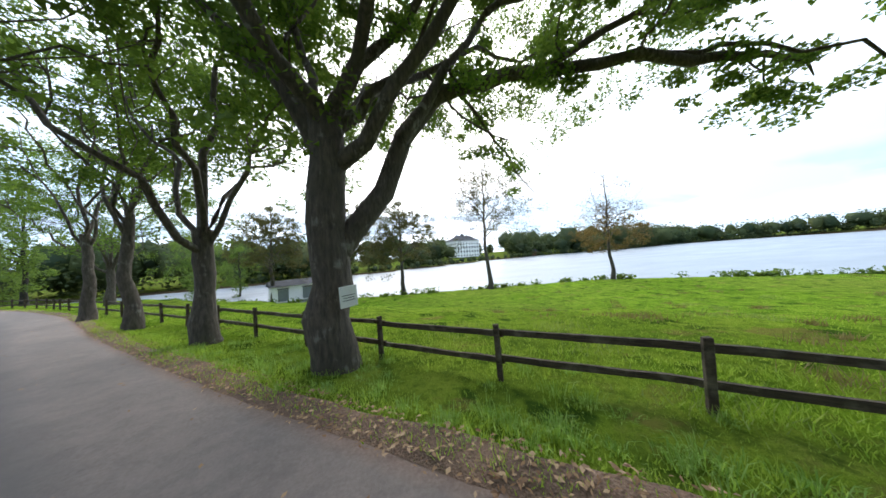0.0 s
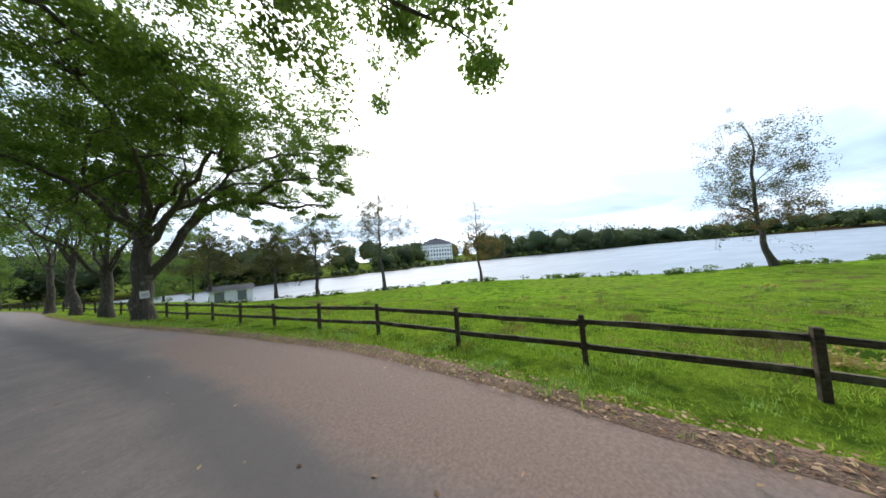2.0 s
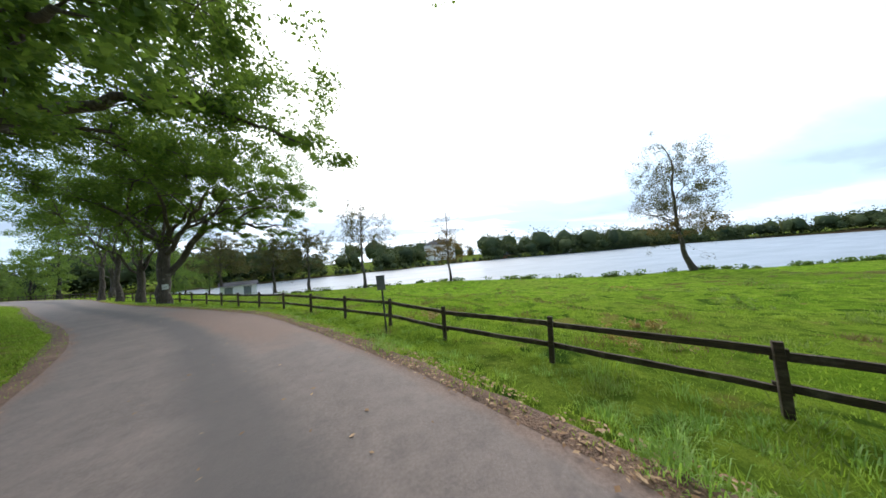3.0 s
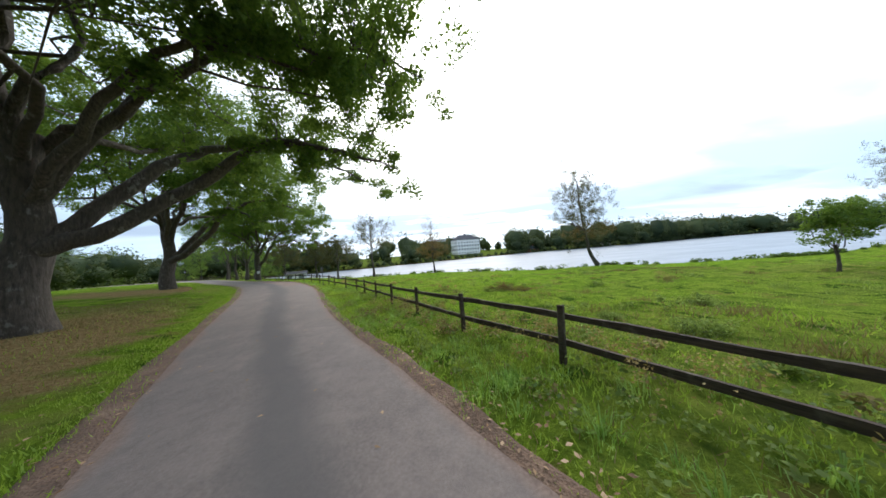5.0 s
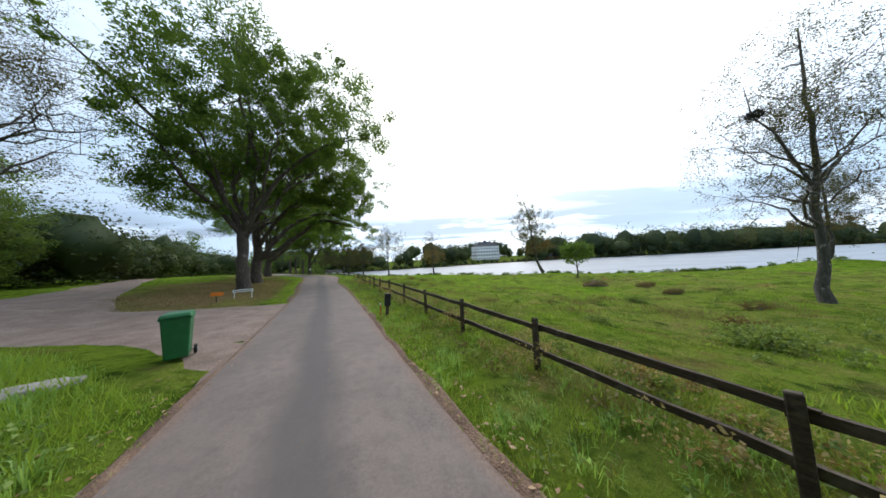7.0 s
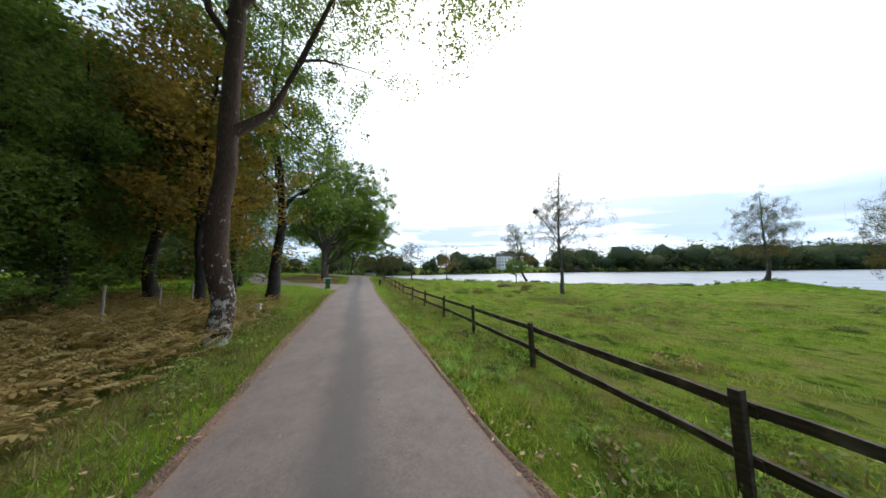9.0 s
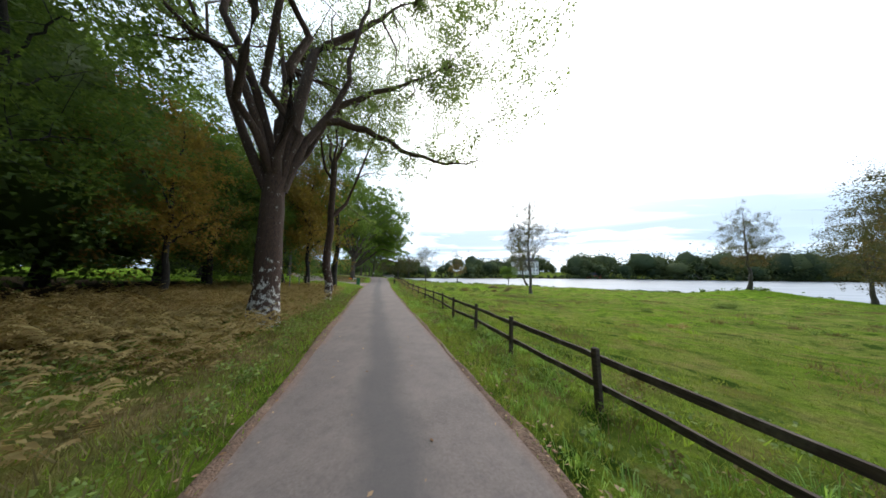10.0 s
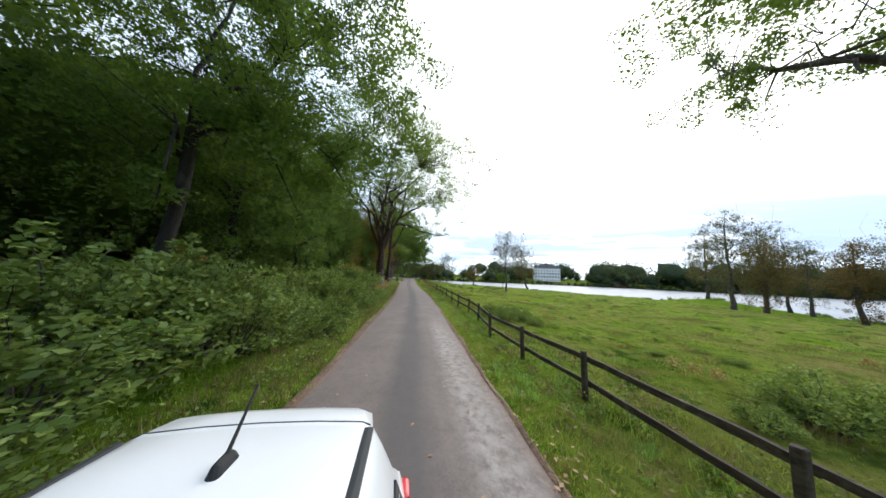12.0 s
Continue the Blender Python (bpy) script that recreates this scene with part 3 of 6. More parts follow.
along = np.concatenate([[0], np.cumsum(np.hypot(*np.diff(ROAD[:, :2], axis=0).T))])
ragged = 0.10 * np.sin(along * 1.7) + 0.07 * np.sin(along * 4.3 + 1) + 0.05 * np.sin(along * 9.1)
half = ROAD[:, 2] / 2


def bend(x, y):
    """How far the outer bend's gravelled shoulder reaches."""
    return np.exp(-((x + 16.5) ** 2 + (y - 113) ** 2) / 45.0)


road = strip("road", ROAD, ROAD_DIR, -half + 0.08 * np.sin(along * 2.3), half + 0.15 * ragged, lambda u, l, x, y: 0.045 * (1 - (2 * u - 1) ** 2) + 0.005, ASPHALT, 11,
             {"across": lambda u, x, y: u + 0 * x, "pale": lambda u, x, y: ss(0.72, 0.82, u) * ss(0.95, 0.86, u) * ss(22, 25, y) * ss(36, 31, y), "gravel": lambda u, x, y: np.maximum(np.abs(2 * u - 1) ** 8 * 1.0, bend(x, y) * ss(0.45, 0.8, u) * 1.5)})
tagged(road, "narrow grey asphalt lane with a dark worn middle band", "road", kind="structure")


def land(u, l, x, y):
    z = height(x.ravel(), y.ravel(), False).reshape(x.shape) + 0.022
    z[:, 0] = 0.004
    return z


for nm, a, b in (("shoulder_east", half + 0.15 * ragged - 0.10, half + 0.03 + 0.06 * ss(62, 74, ROAD[:, 1]) + 0.20 * ss(77, 88, ROAD[:, 1]) + 0.12 * ss(100, 114, ROAD[:, 1]) + 0.06 * np.sin(along * 0.9) + 0.05 * np.sin(along * 3.1)), ("shoulder_west", -half - (0.22 + 0.25 * ss(76, 84, ROAD[:, 1]) + 0.08 * np.sin(along * 0.7)) * (1 - ss(70.0, 71.5, ROAD[:, 1]) * ss(81.5, 80.2, ROAD[:, 1])) + 0.1, -half + 0.12)):
    def fit(u, l, x, y, flip=(nm == "shoulder_west")):
        z = height(x.ravel(), y.ravel(), False).reshape(x.shape) + 0.02
        edge = u[:, ::-1] if flip else u
        return z * np.clip(edge * 2.2, 0, 1) + np.where(edge > 0.95, -0.06, 0.012)
    tagged(strip(nm, ROAD, ROAD_DIR, a, b, fit, SHOULDER, 6), "reddish earth and fallen-leaf shoulder beside the lane", "road shoulder", kind="structure")

# pale gravel drive joining the lane
dd = np.gradient(DRIVE_LINE[:, :2], axis=0)
dd /= np.linalg.norm(dd, axis=1)[:, None]
dw = DRIVE_LINE[:, 2] / 2


def drive_lie(u, l, x, y):
    n, h, _ = across(x.ravel(), y.ravel())
    z = height(x.ravel(), y.ravel(), False) + 0.05 - 0.12 * np.abs(2 * u.ravel() - 1) ** 8
    return np.where(n > -h - 0.05, -0.04, np.maximum(z, 0.02 - 0.08 * np.abs(2 * u.ravel() - 1) ** 8)).reshape(x.shape)


drive = strip("gravel_drive", DRIVE_LINE, dd, -dw, dw, drive_lie, DRIVE, 21)
tagged(drive, "pale pinkish gravel drive branching off the lane", "driveway", kind="structure")

# ---------- plants ----------


def tubes(paths, sides_of):
    """Tapered tubes along (points, radii) pairs, in one vertex and face array."""
    V, F, at = [], [], 0
    for pts, rad in paths:
        k = sides_of(rad[0])
        d = np.gradient(pts, axis=0)
        d /= np.linalg.norm(d, axis=1)[:, None] + 1e-9
        ref = np.where(np.abs(d[:, 2:3]) > 0.9, [[1.0, 0, 0]], [[0, 0, 1.0]])
        a = np.cross(d, ref)
        a /= np.linalg.norm(a, axis=1)[:, None] + 1e-9
        b = np.cross(d, a)
        ang = np.linspace(0, 2 * np.pi, k, endpoint=False)
        ring = pts[:, None] + rad[:, None, None] * (np.cos(ang)[None, :, None] * a[:, None] + np.sin(ang)[None, :, None] * b[:, None])
        V.append(ring.reshape(-1, 3))
        i = at + np.arange(len(pts) * k).reshape(len(pts), k)
        j = np.roll(i, -1, axis=1)
        F.append(np.stack([i[:-1], j[:-1], j[1:], i[1:]], -1).reshape(-1, 4))
        at += len(pts) * k
    return np.vstack(V), np.vstack(F)


def bough(rng, p0, p1, r0, r1, n=8, wander=0.12, sag=0.0):
    """A crooked way from p0 to p1."""
    t = np.linspace(0, 1, n)[:, None]
    L = np.linalg.norm(p1 - p0)
    w = np.cumsum(rng.normal(0, 1, (n, 3)), axis=0)
    w -= w[0] + (w[-1] - w[0]) * t
    pts = p0 + (p1 - p0) * t + w * wander * L / n**0.5 * 0.6
    pts[:, 2] += sag * L * np.sin(t[:, 0] * np.pi)
    return pts, r0 + (r1 - r0) * np.linspace(0, 1, n) ** 0.8


def leaves(rng, mid, size, flat=0.5, tri=False):
    """One folded, pointed blade at each place, of four corners or of three."""
    n = len(mid)
    a = rng.normal(0, 1, (n, 3)) * [1, 1, flat]
    a /= np.linalg.norm(a, axis=1)[:, None]
    b = np.cross(a, rng.normal(0, 1, (n, 3)))
    b /= np.linalg.norm(b, axis=1)[:, None] + 1e-9
    c = np.cross(a, b)
    s = (size * rng.uniform(0.6, 1.3, n))[:, None]
    if tri:
        V = np.stack([mid + a * s * 0.6, mid - a * s * 0.42 + b * s * 0.42, mid - a * s * 0.48 - b * s * 0.40], 1)
        return V.reshape(-1, 3), np.arange(3 * n).reshape(n, 3)
    V = np.stack([mid - a * s * 0.6, mid + b * s * 0.36 + c * s * 0.12, mid + a * s * 0.6, mid - b * s * 0.36 + c * s * 0.12], 1)
    return V.reshape(-1, 3), np.arange(4 * n).reshape(n, 4)


def clumps(rng, centres, per, radius, squash=0.6):
    """Places of leaves strewn round the centres, uneven in number."""
    num = np.maximum(3, (per * rng.uniform(0.35, 1.6, len(centres))).astype(int))
    c = np.repeat(centres, num, axis=0)
    r = np.repeat(radius * rng.uniform(0.6, 1.35, len(centres)), num)
    d = rng.normal(0, 1, c.shape)
    d /= np.linalg.norm(d, axis=1)[:, None]
    return c + d * (r * rng.uniform(0.15, 1, len(c)) ** 0.55)[:, None] * [1, 1, squash]


def make_tree(name, seed, tall, fork, trunk_r, crown, limbs, n_clumps, per, clump_r, leaf, leaf_mat, bark, shell=0.45, twigs=1.0, lean=(0, 0), limb_reach=0.72, low_cut=-1.0, extra=(), boughs=(), twig=0.022, flare=1.5, droop=0.0, leader=False, squash=0.82, low_rust=None):
    """A tree on the origin. crown: centre (x, y, z) and radii; limbs: how many main limbs, or their end points."""
    rng = np.random.default_rng(seed)
    cx, cy, cz, rx, ry, rz = crown
    C, R = np.array([cx, cy, cz]), np.array([rx, ry, rz])
    root = base(name, 0, 0, 0)
    top = np.array([lean[0] * fork, lean[1] * fork, fork])
    pts, rad = bough(rng, np.array([0, 0, -0.25]), top, trunk_r, trunk_r * 0.8, 9, 0.05)
    if leader:
        pts, rad = bough(rng, np.array([0, 0, -0.25]), np.array([cx, cy, cz + 0.8 * rz]), trunk_r, trunk_r * 0.12, 16, 0.05)
        rad = rad[0] * np.linspace(1, 0.15, 16) * (1 + (flare - 1) * np.exp(-np.linspace(0, 12, 16)))
    else:
        rad *= 1 + (flare - 1) * np.exp(-np.linspace(0, 6, 9)) + 0.05 * rng.normal(0, 1, 9)
    paths, carriers = [(pts, rad)], [(pts[8:], rad[8:])] if leader else []
    lead = C + np.array([0, 0, rz * 0.72])
    ends = []
    if isinstance(limbs, int):
        for i in range(limbs):
            az = 2 * np.pi * (i + rng.uniform(-0.3, 0.3)) / limbs
            el = rng.uniform(-0.75, 0.7) if leader else rng.uniform(-0.15, 0.75)
            ends.append(C + R * limb_reach * np.array([np.cos(az) * np.cos(el), np.sin(az) * np.cos(el), np.sin(el)]))
        ends.append(lead)
    else:
        ends = [np.array(e, float) for e in limbs]
    for i, e in enumerate(ends):
        share = trunk_r * rng.uniform(0.32, 0.50)
        if leader:
            k = int(np.clip(np.searchsorted(pts[:, 2], max(fork, e[2] - 0.55 * np.hypot(*e[:2]) - 0.8)), 3, 13))
            share = rad[k] * rng.uniform(0.4, 0.6)
            low = pts[k]
        else:
            low = (pts[-1] if rng.random() < 0.6 or len(ends) < 3 else pts[-2]) - np.array([0, 0, 0.3])
        p, r = bough(rng, low.copy(), e, share, share * 0.22, 11, 0.16, 0.10 if e[2] < cz + 0.3 * rz else 0.02)
        paths.append((p, r))
        carriers.append((p[3:], r[3:]))
        for _ in range(3):
            k = rng.integers(4, 9)
            off = rng.normal(0, 1, 3) * R * 0.36 + np.array([0, 0, 0.2 * rz])
            q, s = bough(rng, p[k].copy(), p[k] + off, r[k] * 0.62, r[k] * 0.16, 7, 0.2, 0.05)
            paths.append((q, s))
            carriers.append((q[1:], s[1:]))
    for p0, p1, r0 in extra:
        p, r = bough(rng, np.array(p0, float), np.array(p1, float), r0, r0 * 0.2, 11, 0.14, 0.05)
        paths.append((p, r))
        carriers.append((p[3:], r[3:]))
    tips = []
    for way, r0 in boughs:
        p = spline(way, 0.5)
        p = p + rng.normal(0, 0.05, p.shape)
        r = r0 * np.linspace(1, 0.0, len(p)) ** 0.85 + 0.012
        paths.append((p, r))
        k = len(p) // 3
        carriers.append((p[k:], r[k:]))
        for q in range(k, len(p), 2):
            off = np.clip(rng.normal(0, 1, 3), -1.1, 1.1) * [1.15, 1.15, 0.7] - [0, 0, 0.25]
            s, t = bough(rng, p[q].copy(), p[q] + off, r[q] * 0.5, 0.012, 6, 0.25, 0.05)
            t = np.minimum(t, 0.035)
            paths.append((s, t))
            carriers.append((s[1:], t[1:]))
            tips += [s[-1], s[3], p[q] + rng.normal(0, 0.3, 3)]
    d = rng.normal(0, 1, (n_clumps * 3, 3))
    d /= np.linalg.norm(d, axis=1)[:, None]
    wob = 1 + 0.16 * np.sin(d[:, 0] * 5 + seed) + 0.14 * np.sin(d[:, 1] * 6 + seed * 2) * np.cos(d[:, 2] * 4) + 0.10 * np.sin(d[:, 2] * 9 + seed)
    cc = C + d * R * (wob * rng.uniform(shell**2, 1, len(d)) ** 0.5)[:, None]
    gaps = np.sin(cc[:, 0] * 1.1 + seed) + np.sin(cc[:, 1] * 1.2 + 2 * seed) + np.sin(cc[:, 2] * 1.5)
    cc = cc[(gaps > -0.9) & (d[:, 2] > low_cut)][:n_clumps]
    for q0, q1, _ in extra:
        t = rng.uniform(0.35, 1.05, 14)[:, None]
        cc = np.vstack([cc, np.array(q0) + (np.array(q1, float) - q0) * t + rng.normal(0, clump_r * 0.8, (14, 3))])
    if leader:
        k = rng.integers(10, 16, max(10, n_clumps // 12))
        cc = np.vstack([cc, pts[k] + rng.normal(0, 1, (len(k), 3)) * [0.17 * rx, 0.17 * rx, 0.06 * rz]])
    P = np.vstack([c[0] for c in carriers])
    S = np.concatenate([c[1] for c in carriers])
    sprays = []
    for c in cc:
        w = np.linalg.norm(P - c, axis=1) + 0.6 * np.maximum(0, P[:, 2] - c[2])
        k = w.argmin()
        if w[k] > 0.25 and rng.random() < twigs:
            paths.append(bough(rng, P[k].copy(), c, min(S[k] * 0.7, twig * (1 + 0.25 * w[k])), 0.006, 5, 0.22, 0.04))
            sprays.append(paths[-1][0])
    V, F = tubes(paths, lambda r: 12 if r > 0.3 else 8 if r > 0.12 else 5 if r > 0.05 else 3)
    link_mesh("trunk", V, F, bark, root, smooth=True)
    if per:
        per, leaf = per * 1.5, leaf * 0.83
        mid = clumps(rng, cc, per * 0.78, clump_r, squash)
        if sprays:
            tw = np.stack(sprays)
            n = int(len(tw) * per * 0.30)
            i, u = rng.integers(0, len(tw), n), rng.uniform(1.2, 3.999, n)
            j, f = u.astype(int), (u % 1)[:, None]
            mid = np.vstack([mid, tw[i, j] * (1 - f) + tw[i, j + 1] * f + rng.normal(0, 0.16, (n, 3))])
        if tips:
            mid = np.vstack([mid, clumps(rng, np.array(tips), per * 0.85, clump_r * 0.8)])
        if droop:
            mid[:, 2] -= droop * rng.uniform(0, 1, len(mid)) ** 2
        V, F = leaves(rng, mid, leaf, tri=True)
        link_mesh("crown", V, F, leaf_mat, root)
    if low_rust:
        zc, rz_, rr, n = low_rust
        d = rng.normal(0, 1, (n, 3))
        d = d / np.linalg.norm(d, axis=1)[:, None] * rng.uniform(0.2, 1, (n, 1)) ** 0.5
        V, F = leaves(rng, clumps(rng, np.array([cx * 0.4, cy * 0.4, zc]) + d * [rr, rr, rz_], 60, 0.6, 0.8), 0.15, tri=True)
        link_mesh("low_foliage", V, F, RUST_LEAF, root)["label"] = "rusty brown leaves left on the lower twigs"
    return root


def plant(proto, x, y, scale=1.0, rz=0.0, first=False, tilt=0.0, z=None, sz=None, lean_y=0.0):
    m = Matrix.Translation((x, y, (hz(x, y) if z is None else z) - 0.02)) @ Matrix.Rotation(radians(rz), 4, "Z") @ Matrix.Rotation(radians(lean_y), 4, "Y") @ Matrix.Rotation(radians(tilt), 4, "X") @ Matrix.Diagonal((scale, scale, sz or scale, 1))
    if first:
        proto.matrix_world = m
        return proto
    return copy_thing_at(proto, m)


def copy_thing_at(ob, m):
    """A copy at the pose m, whatever scale the first one carries."""
    keep = ob.matrix_basis.copy()
    ob.matrix_basis = Matrix()
    made = copy_thing(ob, m)
    ob.matrix_basis = keep
    return made


# the oaks along the lane
oak = make_tree("oak_tree", 3, 15, 5.4, 0.44, (2.2, -0.4, 10.2, 8.6, 8.6, 5.8), [(5.6, -4.4, 9.6), (7.0, 0.6, 9.4), (-4.2, -2.0, 9.0), (-1.0, 1.8, 13.5), (-3.4, 4.2, 10.5), (2.6, 4.8, 10.5), (0.8, -4.5, 11.5)],
                640, 130, 0.56, 0.135, OAK_LEAF, OAK_BARK, low_cut=-0.5, flare=1.22,
                boughs=[([(0.1, 0, 2.3), (0.4, 0, 2.9), (1.2, 0, 3.8), (1.8, 0.1, 5.3), (2.7, 0.1, 6.6), (4.1, -0.2, 7.0), (5.8, -1.3, 6.9), (6.8, -2.3, 6.5), (7.6, -2.8, 6.2), (8.6, -3.3, 6.1), (9.8, -3.6, 6.2), (10.9, -3.6, 5.9)], 0.26),
                        ([(1.7, -0.1, 5.1), (3.0, -0.1, 7.2), (4.2, -0.3, 8.9), (5.3, -0.8, 10.4)], 0.16), ([(0, 0, 5.2), (0.8, -0.3, 6.6), (1.7, -0.7, 7.4), (3.0, -2.0, 8.6)], 0.15),
                        ([(-0.1, 0, 5.0), (-0.9, 0.3, 6.6), (-1.9, 0.5, 7.6), (-3.2, 0.6, 8.8)], 0.16),
                        ([(5.0, -0.7, 6.9), (7.0, -2.2, 7.7), (9.2, -3.8, 7.7), (11.4, -5.2, 7.0)], 0.10), ([(4.2, -0.3, 8.9), (6.8, -1.8, 9.6), (9.4, -3.4, 9.5), (12.0, -5.0, 8.8)], 0.09), ([(6.8, -2.3, 6.5), (8.4, -3.2, 6.4), (10.0, -4.2, 5.8), (11.2, -5.0, 5.0)], 0.06), ([(3.0, -0.1, 7.2), (4.6, 0.8, 6.4), (6.2, 1.4, 5.4), (7.4, 1.8, 4.4)], 0.06)])
plant(oak, -26.3, 126.6, first=True)
tagged(oak, "large forked oak with furrowed bark beside the rail fence", "tree", "oaks along the lane")
oak_b = make_tree("oak_tree", 8, 14, 3.6, 0.29, (0, 0, 9.0, 6.8, 6.8, 6.2), [(-3.8, -1.5, 8.0), (-2.0, -4.0, 9.0), (0.6, 0.6, 12.5), (3.6, 1.6, 8.6), (1.6, -3.6, 8.8), (-1.5, 3.4, 9.5)],
                  210, 84, 0.68, 0.165, OAK_LEAF, OAK_BARK, low_cut=-0.72, flare=1.7)
plant(oak_b, -30.4, 130.5, first=True, rz=30)
tagged(oak_b, "oak with low spreading limbs in full green leaf", "tree", "oaks along the lane")
slim_oak = make_tree("oak_tree", 14, 15, 4.4, 0.205, (0, 0, 10.0, 5.8, 5.8, 5.6), [(-3.0, -1.4, 9.0), (2.8, 1.2, 9.4), (0.4, 0.5, 13.5), (1.2, -3.0, 9.8), (-1.2, 2.8, 10.5)],
                     170, 80, 0.66, 0.165, OAK_LEAF, OAK_BARK, low_cut=-0.6, flare=1.8)
plant(slim_oak, -34.7, 134.4, 1.05, 140, first=True)
tagged(slim_oak, "slimmer oak in the row with a high green crown", "tree", "oaks along the lane")
plant(slim_oak, -38.8, 138.1, 1.0, 250)
plant(oak_b, -46.5, 150, 1.0, 20)
wide = make_tree("oak_tree", 14, 18, 6.6, 0.52, (2.6, 0.6, 10.6, 12.2, 11.4, 7.9), [(-5.8, -5.4, 9.2), (-6.6, 4.4, 9.6), (-0.6, 8.0, 9.0), (5.4, -6.6, 10.2), (0.6, 0.4, 16.0), (3.6, -2.6, 14.5), (-2.6, 2.0, 14.5), (9.0, -1.0, 8.4)],
                 700, 104, 0.78, 0.19, OAK_LEAF, OAK_BARK, low_cut=-0.5, flare=1.3,
                 boughs=[([(0.1, 0.1, 2.9), (0.5, 0.7, 3.6), (1.4, 2.0, 5.8), (2.3, 3.2, 7.3), (4.1, 4.8, 8.6), (5.7, 5.9, 8.9), (8.0, 7.0, 8.1), (10.8, 7.9, 6.7)], 0.27),
                         ([(0.2, 0.1, 2.7), (1.6, 0.9, 3.6), (3.6, 2.0, 5.6), (6.2, 1.9, 7.2), (9.2, 1.4, 6.7), (12.2, 1.0, 5.6)], 0.30),
                         ([(0.1, 0, 4.0), (3.0, 0.4, 8.4), (6.8, 0.6, 10.6), (10.6, 0.6, 10.8), (14.0, 0.5, 9.3)], 0.2), ([(0.1, 0, 4.2), (4.0, -1.0, 8.0), (8.0, -1.6, 9.0), (12.2, -1.4, 7.6)], 0.18)])
plant(wide, -13.3, 92.3, first=True)
tagged(wide, "broad old oak with heavy low boughs and a dense crown", "tree", "oaks along the lane")
plant(wide, -26.0, 111.3, 1.08, -32)
tall_oak = make_tree("oak_tree", 21, 20, 4.6, 0.43, (2.0, 0.4, 12.4, 8.8, 8.2, 8.4), [(-4.0, 4.0, 11), (4.6, -2.8, 10.5), (3.6, 4.2, 12), (0, 0.3, 19), (-2.2, -3.4, 14), (2.0, -1.5, 17), (5.6, 2.0, 9.5)],
                     500, 104, 0.66, 0.17, OAK_LEAF, OAK_BARK, low_cut=-0.42, flare=1.25,
                     boughs=[([(-0.1, -0.1, 4.1), (-0.8, -0.8, 5.8), (-1.6, -2.5, 7.5), (-2.0, -3.8, 9.9), (-2.6, -5.4, 10.8)], 0.17), ([(-0.1, -0.1, 4.5), (-1.6, -1.0, 8.8), (-3.6, -2.3, 12.0), (-4.7, -4.3, 14.0), (-4.9, -6.6, 15.2)], 0.17), ([(0.1, 0, 4.4), (2.5, 0.4, 8.6), (5.8, 0.8, 11.4), (9.6, 1.0, 12.2)], 0.18)],
                     extra=[((-1.6, -2.0, 7.6), (-2.8, -5.4, 7.4), 0.06)])
plant(tall_oak, -8.3, 84.4, 1.05, first=True)
tagged(tall_oak, "tall oak with one bare drooping bough above the verge", "tree", "oaks along the lane")

# two rough-barked ash trees at the wood's edge
ash = make_tree("ash_tree", 33, 24, 5.2, 0.43, (1.4, 0.6, 14.0, 11.0, 11.0, 9.3), [(-5.8, -1.0, 14), (5.6, -2.6, 13.5), (0.4, 0.6, 21.5), (-3.6, -2.6, 16), (-2.6, 3.8, 15), (2.6, 3.2, 18), (3.4, -3.2, 14.5)],
                960, 60, 0.72, 0.135, ASH_LEAF, ASH_BARK, shell=0.5, low_cut=-0.6, flare=1.15, twig=0.036,
                boughs=[([(0.1, 0.1, 4.7), (0.5, 0.5, 6.6), (0.9, 1.1, 8.0), (1.8, 1.9, 8.2), (3.5, 3.0, 7.6), (5.5, 3.8, 7.1), (7.6, 4.1, 7.2)], 0.17), ([(0.1, 0.1, 4.9), (0.3, 0.3, 7.9), (0.4, 0.8, 10.9), (1.6, 2.1, 13.2), (3.7, 3.6, 16.4)], 0.21),
                        ([(-0.1, -0.1, 4.8), (-0.4, -0.4, 7.0), (-0.8, -1.0, 8.8), (-1.4, -1.9, 9.2), (-2.2, -3.4, 10.4)], 0.15), ([(0, 0, 4.9), (-0.4, 0.3, 9.2), (-1.2, 0.2, 14.2)], 0.17), ([(0.6, 0.6, 6.9), (1.2, 1.4, 8.8), (2.9, 2.8, 10.6), (5.4, 4.0, 12.4)], 0.14)])
plant(ash, 12.42, 47.65, first=True)
tagged(ash, "thinly leaved ash with lichen-white patches on its trunk", "tree", "ash trees at the wood's edge")
ash_b = make_tree("ash_tree", 37, 22, 9.6, 0.25, (0.8, 0.8, 14.2, 5.0, 5.0, 6.8), [(-2.6, 1.6, 16), (0.4, -0.8, 19), (2.2, -2.8, 16), (-1.5, -2.6, 14)],
                  300, 60, 0.7, 0.115, ASH_LEAF, ASH_BARK, shell=0.45, low_cut=-0.7, flare=1.2,
                  boughs=[([(0.0, 0, 5.7), (0.7, 0.6, 6.8), (1.2, 1.1, 8.8), (1.9, 1.7, 12), (2.5, 2.4, 15.2)], 0.14), ([(-0.1, -0.1, 9.2), (0.5, 0.8, 11.6), (2.0, 2.5, 15.5)], 0.11)])
plant(ash_b, 9.2, 54.7, first=True)
tagged(ash_b, "slender ash with a forked grey trunk and sparse crown", "tree", "ash trees at the wood's edge")

